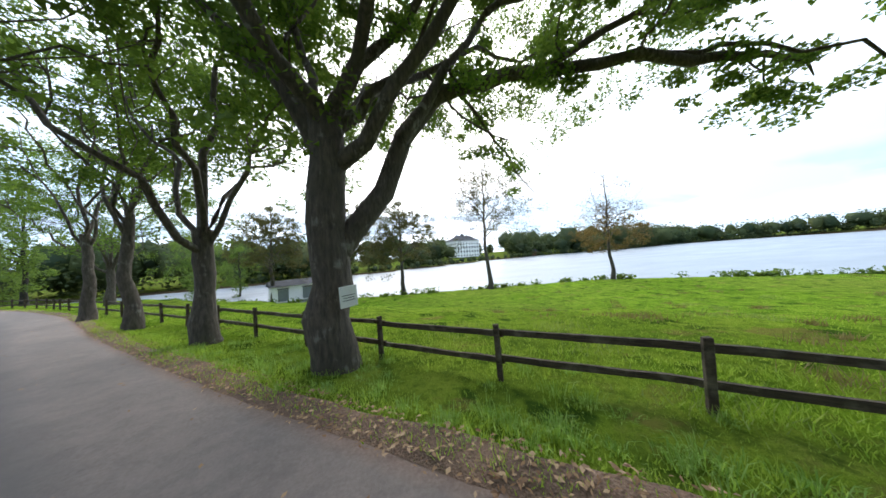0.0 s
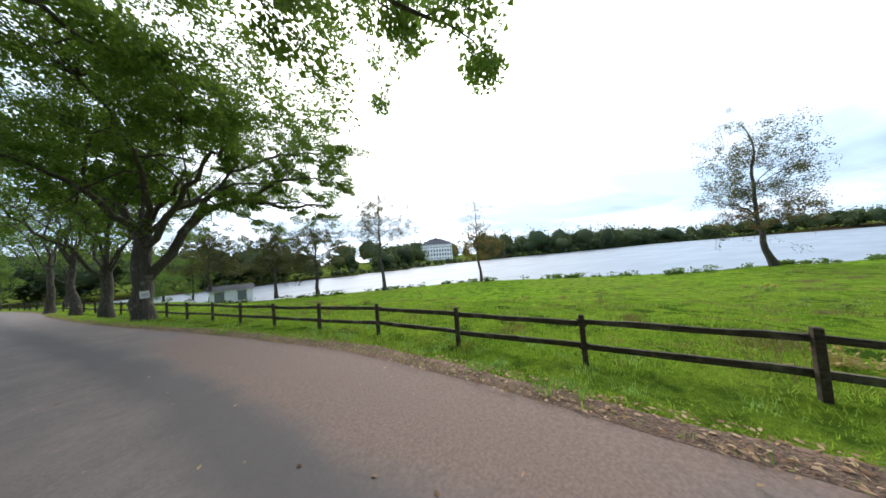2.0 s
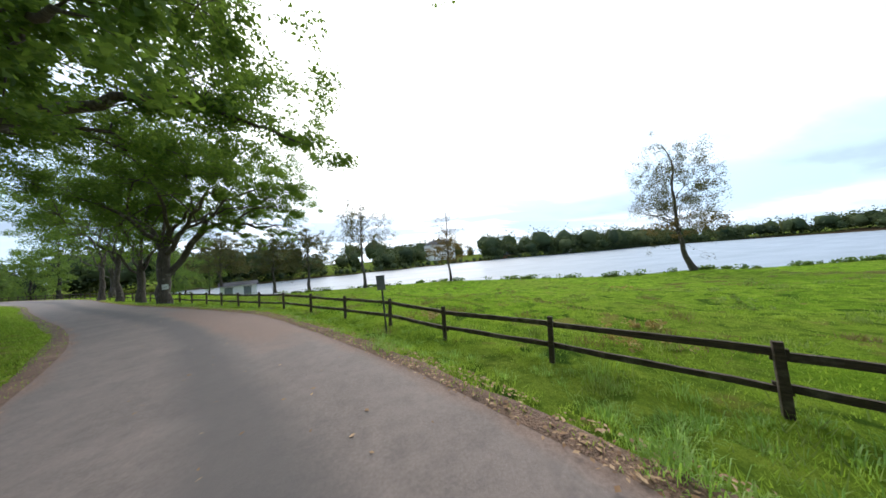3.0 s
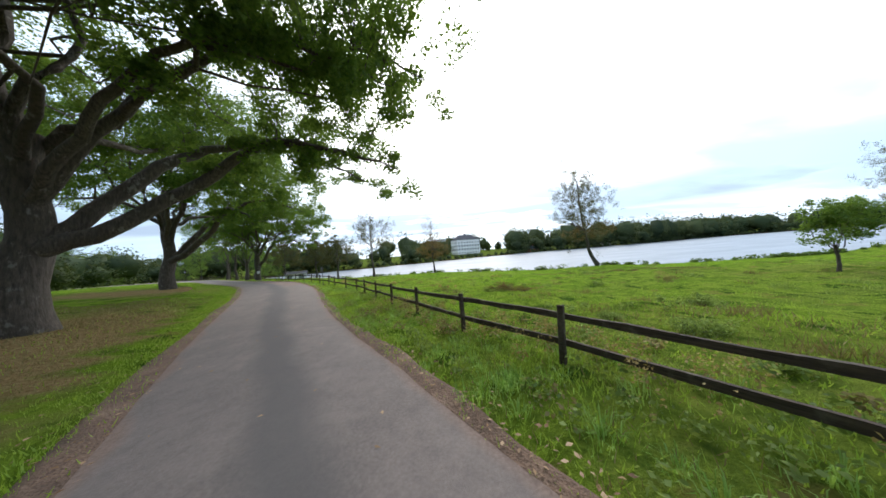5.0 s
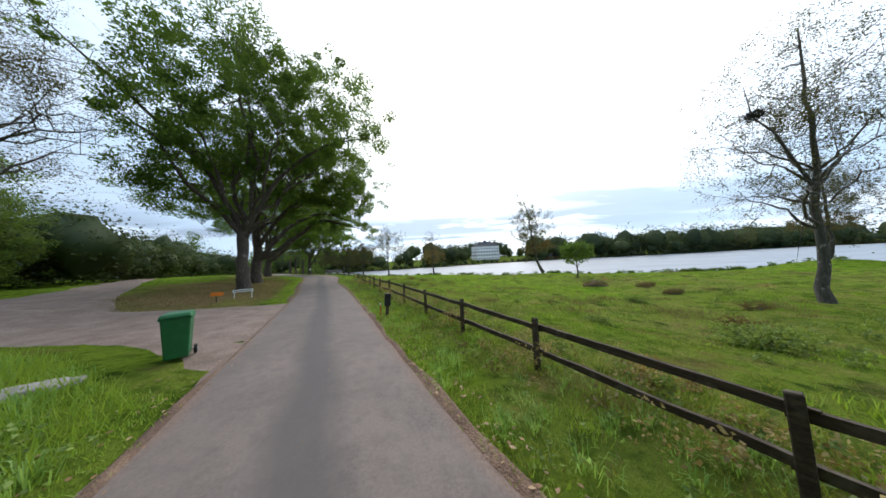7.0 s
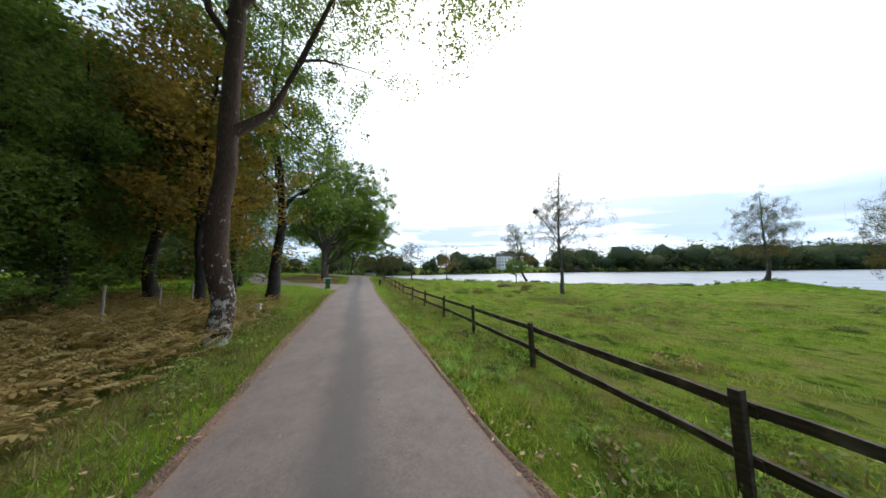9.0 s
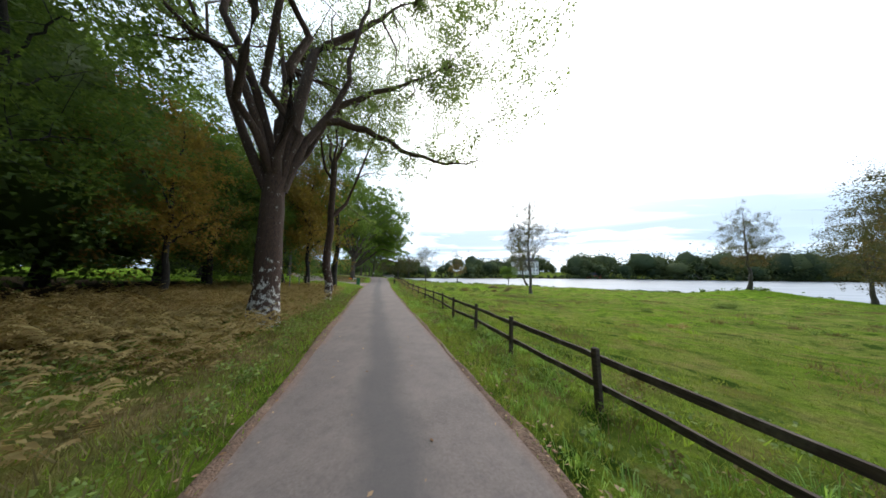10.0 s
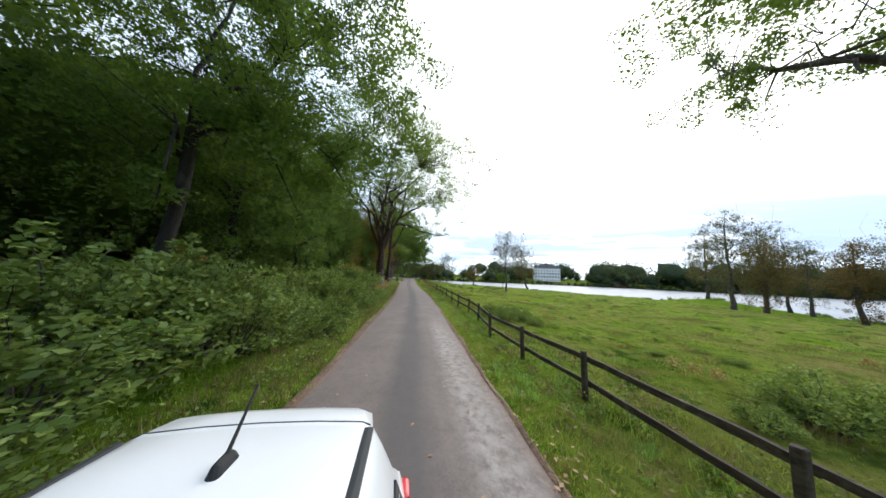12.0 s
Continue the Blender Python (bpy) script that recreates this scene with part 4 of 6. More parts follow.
# shore trees on the pasture
thin = make_tree("shore_tree", 41, 18, 5.0, 0.27, (0, 0, 11.4, 6.2, 6.2, 6.6), 13, 340, 34, 0.62, 0.15, GREY_LEAF, TWIG_BARK, shell=0.35, low_cut=-0.8, leader=True, squash=0.95, twigs=0.8)
plant(thin, -9.9, 147.0, first=True, z=-2.5)
tagged(thin, "half-bare tree with pale green leaves at the lake edge", "tree", "trees on the lake shore")
bare = make_tree("shore_tree", 47, 15, 4.5, 0.24, (0, 0, 9.6, 3.9, 3.9, 5.6), 14, 300, 7, 0.8, 0.16, RUST_LEAF, TWIG_BARK, shell=0.2, low_cut=-0.8, twig=0.016, leader=True, low_rust=(6.4, 2.6, 4.6, 120))
plant(bare, 6.2, 142.2, first=True, z=-2.9)
tagged(bare, "nearly leafless tree with fine grey twigs at the lake edge", "tree", "trees on the lake shore")
alder = make_tree("shore_tree", 53, 19, 4.5, 0.30, (-0.6, 0.2, 10.4, 5.0, 5.0, 8.2), 13, 340, 46, 0.62, 0.15, GREY_LEAF, TWIG_BARK, shell=0.3, low_cut=-0.9, leader=True, squash=1.0, twigs=0.7, droop=0.5, low_rust=(6.0, 1.6, 4.2, 60))
plant(alder, 32, 117.5, first=True, z=-1.75, tilt=0, lean_y=-10)
tagged(alder, "airy grey-green alder leaning over the lake shore", "tree", "trees on the lake shore")
plant(alder, 75.8, 103.2, 1.0, 100, z=-0.75)
birch = make_tree("birch_tree", 59, 15, 3.4, 0.19, (0.2, 0, 8.6, 4.4, 4.4, 6.4), 18, 560, 32, 0.40, 0.082, GREY_LEAF, BIRCH_BARK, shell=0.2, low_cut=-0.85, squash=1.2, droop=0.3, twig=0.018, leader=True,
                  boughs=[([(0.05, 0, 5.6), (-0.9, 0, 7.0), (-1.8, 0, 8.4), (-2.5, 0.1, 9.4), (-3.0, 0.1, 10.6)], 0.07)])
plant(birch, 25.9, 75.9, first=True, z=-0.95)
tagged(birch, "pale-barked birch with thin autumn leaves in the pasture", "tree", "trees on the pasture")
small = make_tree("young_tree", 61, 4.7, 1.6, 0.09, (0, 0, 3.1, 1.75, 1.75, 1.35), 5, 110, 46, 0.38, 0.13, OAK_LEAF, TWIG_BARK, shell=0.1)
plant(small, 24.1, 92.2, first=True)
tagged(small, "small round young tree with dense green leaves", "tree", "trees on the pasture")
rusty = make_tree("shore_tree", 67, 16, 3.2, 0.27, (0, 0, 8.6, 3.9, 3.9, 7.6), 12, 250, 36, 0.68, 0.17, GREY_LEAF, TWIG_BARK, shell=0.25, low_cut=-0.9, leader=True, squash=1.0, twigs=0.6)
plant(rusty, 59.5, 71.1, first=True)
tagged(rusty, "dark shore tree with greyish leaves going rusty", "tree", "trees on the lake shore")
rusty_b = make_tree("shore_tree", 71, 13, 2.2, 0.26, (0, 0, 6.4, 3.6, 3.6, 5.9), 11, 210, 42, 0.7, 0.18, RUST_LEAF, TWIG_BARK, shell=0.2, low_cut=-1.0, leader=True, squash=1.0, twigs=0.6)
plant(rusty_b, 66.0, 75.0, first=True)
tagged(rusty_b, "low-branched rusty brown tree on the lake shore", "tree", "trees on the lake shore")
for x, y, s, r, p in ((69.7, 80.2, 1.05, 40, rusty), (80.4, 86.2, 0.9, 200, rusty), (73.8, 72.6, 1.05, 120, rusty_b), (82, 92, 0.9, 60, alder), (76.5, 68, 1.0, 300, rusty)):
    plant(p, x, y, s, r)
leafy = make_tree("shore_tree", 73, 13, 3.0, 0.28, (0, 0, 7.8, 4.6, 4.6, 5.6), 13, 260, 50, 0.6, 0.18, GREY_LEAF, TWIG_BARK, shell=0.25, low_cut=-0.8, leader=True)
plant(leafy, -20.5, 152, first=True, z=-2.5)
tagged(leafy, "leafy dark alder beside the lake inlet", "tree", "trees by the inlet")
plant(leafy, -27, 154.5, 0.95, 80, z=-2.4)
plant(leafy, -37, 158, 1.0, 160, z=-2.2)

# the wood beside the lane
wood_a = make_tree("forest_tree", 81, 18, 4.5, 0.27, (0, 0, 10.5, 4.8, 4.8, 7.6), 7, 250, 56, 0.72, 0.18, WOOD_LEAF, SHADED_BARK, shell=0.35, low_cut=-0.9, twigs=0.45, leader=True)
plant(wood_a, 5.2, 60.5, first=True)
tagged(wood_a, "dark green broadleaf tree at the edge of the wood", "tree", "trees of the wood")
wood_b = make_tree("forest_tree", 83, 13, 1.6, 0.19, (0, 0, 6.6, 4.0, 4.0, 6.0), 7, 220, 62, 0.72, 0.155, WOOD_LEAF, SHADED_BARK, shell=0.3, low_cut=-1.0, twigs=0.25, leader=True)
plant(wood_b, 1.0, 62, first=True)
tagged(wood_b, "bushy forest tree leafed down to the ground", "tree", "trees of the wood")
wood_c = make_tree("forest_tree", 89, 14, 2.5, 0.2, (0, 0, 8.0, 4.0, 4.0, 6.2), 7, 220, 54, 0.9, 0.18, GOLD_LEAF, SHADED_BARK, shell=0.3, low_cut=-0.95, twigs=0.3, leader=True)
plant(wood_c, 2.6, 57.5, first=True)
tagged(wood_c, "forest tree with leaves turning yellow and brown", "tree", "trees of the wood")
light_a = make_tree("forest_tree", 84, 17, 2.0, 0.25, (0, 0, 9.4, 4.8, 4.8, 7.4), 5, 95, 68, 0.95, 0.26, WOOD_LEAF, SHADED_BARK, shell=0.35, low_cut=-1.0, twigs=0.2, leader=True)
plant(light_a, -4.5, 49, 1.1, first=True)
tagged(light_a, "dark forest tree standing deeper in the wood", "tree", "trees of the wood")
rng = np.random.default_rng(5)
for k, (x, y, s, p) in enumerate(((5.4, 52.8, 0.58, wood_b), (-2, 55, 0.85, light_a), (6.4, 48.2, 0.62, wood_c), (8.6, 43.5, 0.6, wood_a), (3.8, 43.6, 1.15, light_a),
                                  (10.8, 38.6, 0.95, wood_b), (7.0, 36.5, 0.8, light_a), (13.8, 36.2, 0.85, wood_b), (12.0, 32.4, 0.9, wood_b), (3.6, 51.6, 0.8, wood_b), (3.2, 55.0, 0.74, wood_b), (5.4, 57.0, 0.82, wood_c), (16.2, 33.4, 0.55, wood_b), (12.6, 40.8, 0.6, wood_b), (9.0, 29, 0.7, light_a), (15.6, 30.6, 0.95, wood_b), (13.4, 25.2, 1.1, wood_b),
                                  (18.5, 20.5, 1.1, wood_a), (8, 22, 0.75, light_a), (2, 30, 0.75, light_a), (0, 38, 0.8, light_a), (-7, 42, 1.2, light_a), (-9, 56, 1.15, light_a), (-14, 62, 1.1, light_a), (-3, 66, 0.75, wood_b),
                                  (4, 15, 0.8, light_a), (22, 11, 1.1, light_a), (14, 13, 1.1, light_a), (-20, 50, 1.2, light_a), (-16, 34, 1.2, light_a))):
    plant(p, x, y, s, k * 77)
# the trunk's dark colour includes the shade below its crown
near_oak = make_tree("oak_tree", 91, 14, 6.5, 0.17, (0.7, 1.7, 7.9, 4.7, 4.7, 5.8), [(2.6, 3.0, 9.5), (-2.4, 1.0, 9.2), (0.5, 0.6, 13), (3.4, 0.8, 8.2), (2.0, 4.6, 8.0), (-1.6, 4.0, 11)],
                     420, 125, 0.52, 0.115, OAK_LEAF, SHADED_BARK, low_cut=-0.92, lean=(0.05, 0.0), flare=1.1,
                     boughs=[([(0.2, 0.1, 5.6), (1.6, 1.2, 6.2), (2.8, 2.2, 5.4), (3.4, 3.0, 4.0)], 0.06), ([(0.2, 0.0, 5.0), (1.4, 0.3, 5.4), (2.4, 0.9, 4.6), (2.8, 1.4, 3.2)], 0.05), ([(0.2, -0.1, 4.6), (1.0, -0.5, 5.0), (1.6, -0.8, 4.0), (1.8, -0.9, 3.0)], 0.04)])
plant(near_oak, 19.5, 27.1, first=True)
tagged(near_oak, "slim oak reaching over the lane from the wood", "tree", "trees of the wood")
# the tree whose twigs hang over the fence further on
far_oak = make_tree("oak_tree", 97, 15, 4.0, 0.40, (-0.8, 0.6, 10.6, 6.4, 6.4, 4.4), 7, 300, 100, 0.5, 0.12, OAK_LEAF, OAK_BARK, low_cut=-0.6)
plant(far_oak, 38.0, 29.0, first=True)
tagged(far_oak, "oak with twigs hanging above the fence", "tree", "oaks along the lane")

# birch, hedge trees and far trees on the rise behind the gravel drive
plant(birch, -18.7, 79.0, 1.45, 50, z=1.2)
for k, (x, y, s, p) in enumerate(((-20.5, 74, 0.9, wood_b), (-24.5, 78.5, 1.0, wood_b), (-28.5, 83, 0.95, wood_b), (-33, 87.5, 0.8, wood_b), (-26, 75, 1.0, light_a), (-30, 75, 0.9, wood_c), (-38, 88, 0.9, light_a), 
                                  (-62, 162, 0.9, light_a), (-74, 172, 0.9, light_a), (-50, 168, 0.8, light_a),
                                  (-92, 160, 1.0, light_a), (-100, 176, 1.0, light_a), (-48, 176, 0.8, light_a), (-56, 182, 0.9, light_a), (-90, 190, 1, light_a))):
    plant(p, x, y, s, k * 61)


def far_woods(name, seed, line, count, depth, tall, size, mat, label, each=330):
    """Woodland in the distance: many uneven crowns of leaf tufts in one mesh."""
    rng = np.random.default_rng(seed)
    path = spline(line, 6.0)
    seg = path[rng.integers(0, len(path), count)]
    nrm = rng.normal(0, 1, (count, 2)) * depth * 0.3
    xy = seg[:, :2] + nrm
    keep = lake_depth(xy[:, 0], xy[:, 1]) < -1.5
    xy = xy[keep]
    mids, hearts, skin = [], [], []
    zz = height(xy[:, 0], xy[:, 1])
    lat, lon = np.meshgrid(np.linspace(-1.5, 1.52, 6), np.linspace(0, 2 * np.pi, 9)[:-1], indexing="ij")
    ball = np.stack([np.cos(lat) * np.cos(lon), np.cos(lat) * np.sin(lon), np.sin(lat)], -1).reshape(-1, 3)
    ring = np.arange(48).reshape(6, 8)
    quad = np.stack([ring[:-1], np.roll(ring, -1, 1)[:-1], np.roll(ring, -1, 1)[1:], ring[1:]], -1).reshape(-1, 4)
    for (x, y), z in zip(xy, zz):
        h = tall * (rng.uniform(0.45, 0.8) if rng.random() < 0.55 else rng.uniform(0.8, 1.3))
        w = h * rng.uniform(0.36, 0.6)
        d = rng.normal(0, 1, (each, 3))
        d /= np.linalg.norm(d, axis=1)[:, None]

        def lumps(v):
            return 1 + 0.2 * np.sin(v[:, 0] * 4 + x) * np.cos(v[:, 1] * 5 + y) + 0.12 * np.sin(v[:, 2] * 7 + x)
        mid_, size_ = np.array([x, y, z + h * 0.52]), np.array([w, w, h * 0.5])
        mids.append(mid_ + d * (lumps(d) * rng.uniform(0.66, 1.06, each))[:, None] * size_)
        skin.append(quad + 48 * len(hearts))
        hearts.append(mid_ + ball * (lumps(ball) * rng.uniform(0.48, 0.70, 48))[:, None] * size_)
    V, F = leaves(rng, np.vstack(mids), size, tri=True)
    H, S = np.vstack(hearts), np.vstack(skin)
    V, F = np.vstack([H, V]), np.vstack([S[:, :3], S[:, [0, 2, 3]], F + len(H)])
    return tagged(link_mesh(name, V, F, mat), label, "woodland", kind="stuff")


far_woods("far_woods", 1, [(-160, 225), (-100, 222), (-50, 226), (-10, 240), (20, 262), (34, 300)], 70, 22, 15, 1.1, FAR_LEAF, "dark woodland beyond the narrow end of the lake")
far_woods("far_woods", 2, [(92, 286), (130, 283), (180, 282), (240, 280), (330, 303), (450, 328)], 130, 24, 22, 1.25, FAR_LEAF, "woodland along the far shore of the lake")
far_woods("far_woods", 7, [(330, 306), (430, 292), (522, 228), (560, 120), (545, 0), (440, -122), (310, -105)], 300, 30, 20, 2.2, FAR_LEAF, "distant woodland along the eastern shore of the lake", 110)
far_woods("far_woods", 8, [(-52, 88), (-72, 104), (-84, 122), (-90, 142), (-104, 165)], 60, 14, 11, 0.55, FAR_LEAF, "dark hedge-like wood behind the grassy rise", 520)
far_woods("far_woods", 22, [(-40, 93), (-50, 103), (-58, 116), (-64, 132), (-74, 148)], 46, 9, 9.5, 0.42, FAR_LEAF, "dark rounded broadleaf trees behind the lawn", 480)
far_woods("hedge", 21, [(-16, 66), (-22, 72), (-30, 80), (-38, 88), (-46, 96)], 50, 5, 7.0, 0.34, FAR_LEAF, "dark dense hedge of bushes behind the gravel drive", 320)
far_woods("far_bank", 12, [(-60, 216), (0, 226), (35, 243), (72, 259), (112, 268), (160, 266), (235, 267), (330, 289), (425, 277), (512, 219)], 300, 5, 3.5, 0.5, FAR_LEAF, "dark reeds and bushes along the far shore", 60)
far_woods("far_woods", 3, [(0, 320), (60, 345), (150, 330), (300, 340)], 60, 30, 20, 1.5, FAR_LEAF, "trees behind the white house across the lake")
far_woods("far_woods", 4, [(-260, 90), (-180, 120), (-140, 160), (-180, 200)], 60, 40, 16, 1.3, FAR_LEAF, "woodland behind the grassy rise")
far_woods("far_woods", 5, [(-30, 40), (-20, 20), (-10, 0), (0, -30)], 50, 24, 11, 0.8, WOOD_LEAF, "deep shady wood beside the lane")
far_woods("deep_wood", 16, [(3, 12), (0, 22), (-3, 30), (-7, 38)], 22, 6, 9, 0.28, WOOD_LEAF, "dark undergrowth deep in the wood", 520)
far_woods("deep_wood", 6, [(9, 10), (8, 20), (6, 28), (3.5, 36), (0.5, 44), (-2.5, 52), (-4, 60)], 46, 7, 12, 0.27, WOOD_LEAF, "dense dark interior of the wood beside the lane", 760)


def make_shrub(name, seed, r, tall, n, per, leaf, mat):
    rng = np.random.default_rng(seed)
    root = base(name, 0, 0, 0)
    paths, cc = [], []
    for _ in range(n):
        az, q = rng.uniform(0, 2 * np.pi), rng.uniform(0.1, 1) ** 0.6
        e = np.array([np.cos(az) * r * q, np.sin(az) * r * q, tall * rng.uniform(0.25, 1.05) ** 0.8 * (1 - 0.45 * q * q)])
        p, w = bough(rng, np.array([e[0] * 0.25, e[1] * 0.25, -0.05]), e, 0.018, 0.004, 6, 0.12, 0.12)
        paths.append((p, w))
        cc += [p[-1], p[4], p[3] + rng.normal(0, 0.12, 3)]
    V, F = tubes(paths, lambda r_: 3)
    link_mesh("stem", V, F, TWIG_BARK, root, smooth=True)
    V, F = leaves(rng, clumps(rng, np.array(cc), per, 0.22, 0.8), leaf)
    link_mesh("foliage", V, F, mat, root)
    return root


shrub = make_shrub("shrub", 5, 1.6, 2.0, 56, 24, 0.088, SHRUB_LEAF)
plant(shrub, 19.7, 30.9, first=True)
tagged(shrub, "dense leafy bramble and hazel shrub on the verge", "shrub", "shrubs along the wood")
shrub_b = make_shrub("shrub", 9, 1.1, 1.2, 40, 24, 0.074, SHRUB_LEAF)
plant(shrub_b, 21.0, 29.6, first=True)
tagged(shrub_b, "low green bramble shrub beside the lane", "shrub", "shrubs along the wood")
rng = np.random.default_rng(11)
for i in range(42):
    y = 16 + 24 * (i + rng.uniform(-0.4, 0.4)) / 42
    c = ROAD[np.abs(ROAD[:, 1] - y).argmin()]
    back_off = rng.uniform(0.0, 2.6)
    x = c[0] - (c[2] / 2 + 0.95 + back_off) / 0.9
    big = back_off > 1.0
    plant(shrub if big else shrub_b, x, y, rng.uniform(0.75, 1.15), rng.uniform(0, 360), sz=rng.uniform(0.6, 1.2) * (0.72 + 0.2 * back_off))
shrub_c = make_shrub("shrub", 13, 1.3, 2.4, 46, 30, 0.10, GOLD_LEAF)
plant(shrub_c, 16.4, 37.2, first=True)
tagged(shrub_c, "yellowing bush with brown autumn leaves at the wood's edge", "shrub", "shrubs along the wood")
for x, y, s in ((15.0, 39.6, 1.0), (19.0, 27.8, 0.9)):
    plant(shrub_c, x, y, s, x * 50)
for x, y, s in ((26.9, 38.0, 0.75), (27.6, 37.2, 0.7), (26.6, 38.9, 0.6), (33.6, 30.2, 0.8), (34.5, 31.4, 0.75), (35.3, 30.6, 0.85), (27.9, 39.4, 0.6), (28.6, 38.2, 0.6), (29.2, 37.2, 0.45), (32.4, 29.6, 0.4)):
    plant(shrub_b, x, y, s, x * 99)

# low bramble clumps on the pasture
bramble = make_shrub("bramble_clump", 17, 0.75, 0.42, 34, 22, 0.06, SHRUB_LEAF)
plant(bramble, 15.0, 70.9, 1.1, first=True)
tagged(bramble, "low dark green bramble clump in the cropped pasture", "bramble", "bramble clumps on the pasture")
for x, y, s in ((12.4, 72.8, 0.5), (17.9, 77.4, 0.8), (4.7, 86.6, 0.62), (4.1, 88.1, 0.4), (5.6, 84.6, 0.5), (8.4, 88.8, 0.7), (41.0, 66.7, 1.2), (31.6, 61.2, 0.6), (35.8, 35.4, 0.6), (36.0, 37.3, 0.45), (32.8, 33.7, 0.35), (33.6, 30.6, 0.9)):
    plant(bramble, x, y, s, x * 71)
dead = make_shrub("dead_bush", 19, 0.8, 0.5, 30, 16, 0.05, RUST_LEAF)
plant(dead, 3.9, 94.6, 0.9, first=True)
tagged(dead, "low withered brown bush in the pasture grass", "bush", "withered bushes on the pasture")
for x, y, s in ((5.6, 95.4, 0.7), (16.6, 72.4, 0.8), (37.4, 33.0, 1.1), (20.6, 74.8, 0.7)):
    plant(dead, x, y, s, x * 37)

# ---------- the rail fence ----------
FL = spline(FENCE, 0.25)
fs = np.concatenate([[0], np.cumsum(np.hypot(*np.diff(FL, axis=0).T))])
anchors = FENCE[5:-3]
stops = [0.0] + [float(fs[np.hypot(*(FL - a).T).argmin()]) for a in anchors] + [float(fs[-1])]
at_s = []
for a, b in zip(stops, stops[1:]):
    k = max(1, round((b - a) / 2.66))
    at_s += list(a + (b - a) * np.arange(k) / k)
posts = [(float(np.interp(s, fs, FL[:, 0])), float(np.interp(s, fs, FL[:, 1]))) for s in at_s]
fence = base("rail_fence", *posts[0], hz(*posts[0]))
tagged(fence, "dark weathered two-rail wooden fence along the pasture", "fence")
frng = random.Random(4)
inv = fence.matrix_world.inverted()


def post_mesh(seed):
    bm = box(0.098, 0.09, 1.22, (0, 0, -0.25), 0.012)
    r = random.Random(seed)
    for v in bm.verts:
        v.co += Vector((r.uniform(-1, 1), r.uniform(-1, 1), r.uniform(-1, 1))) * 0.006
        if v.co.z > 0.8:
            v.co.z += v.co.x * r.uniform(-0.2, 0.2)
    me = bpy.data.meshes.new("post")
    bm.to_mesh(me)
    bm.free()
    me.materials.append(RAIL)
    return me


def rail_mesh(seed):
    """A split rail one metre long, drawn out to the gap between two posts."""
    r = random.Random(seed)
    n = 7
    V, F = [], []
    for i in range(n):
        w, h, dz = 0.022 + r.uniform(0, 0.008), 0.050 + r.uniform(-0.007, 0.007), r.uniform(-0.010, 0.010)
        for sx, sz in ((-1, -1), (1, -1), (1.1, 0), (1, 1), (-1, 1)):
            V.append((i / (n - 1), sx * w, sz * h + dz))
    for i in range(n - 1):
        F += [[i * 5 + k, i * 5 + (k + 1) % 5, i * 5 + 5 + (k + 1) % 5, i * 5 + 5 + k] for k in range(5)]
    F += [[4, 3, 2, 1, 0], [5 * (n - 1) + k for k in range(5)]]
    me = bpy.data.meshes.new("rail")
    me.from_pydata(V, [], F)
    me.materials.append(RAIL)
    return me


POSTS, RAILS = [post_mesh(i) for i in range(4)], [rail_mesh(i) for i in range(5)]
feet = []
for i, (x, y) in enumerate(posts):
    nx_, ny_ = posts[min(i + 1, len(posts) - 1)][0] - posts[max(i - 1, 0)][0], posts[min(i + 1, len(posts) - 1)][1] - posts[max(i - 1, 0)][1]
    z = float(height(x, y, False)[0])
    feet.append((x, y, z))
    o = new("post", POSTS[i % 4])
    o.parent = fence
    o.matrix_local = inv @ pose(x, y, z, frng.uniform(-2, 2), frng.uniform(-2, 2), math.degrees(math.atan2(ny_, nx_)))
for i, (a, b) in enumerate(zip(feet, feet[1:])):
    d = Vector(b) - Vector(a)
    side = Vector((-d.y, d.x, 0)).normalized() * 0.085
    if side.x < 0:
        side = -side
    for lv in (0.79, 0.34):
        p = Vector(a) + side + Vector((0, 0, lv + frng.uniform(-0.025, 0.025)))
        q = Vector(b) + side + Vector((0, 0, lv + frng.uniform(-0.025, 0.025)))
        w = q - p
        o = new("rail", RAILS[(i * 2 + int(lv * 10)) % 5])
        o.parent = fence
        rot = w.to_track_quat("X", "Z").to_matrix().to_4x4()
        o.matrix_local = inv @ Matrix.Translation(p - w * 0.03) @ rot @ Matrix.Diagonal((w.length * 1.06, 1, 1, 1))

# ---------- the white house across the lake ----------


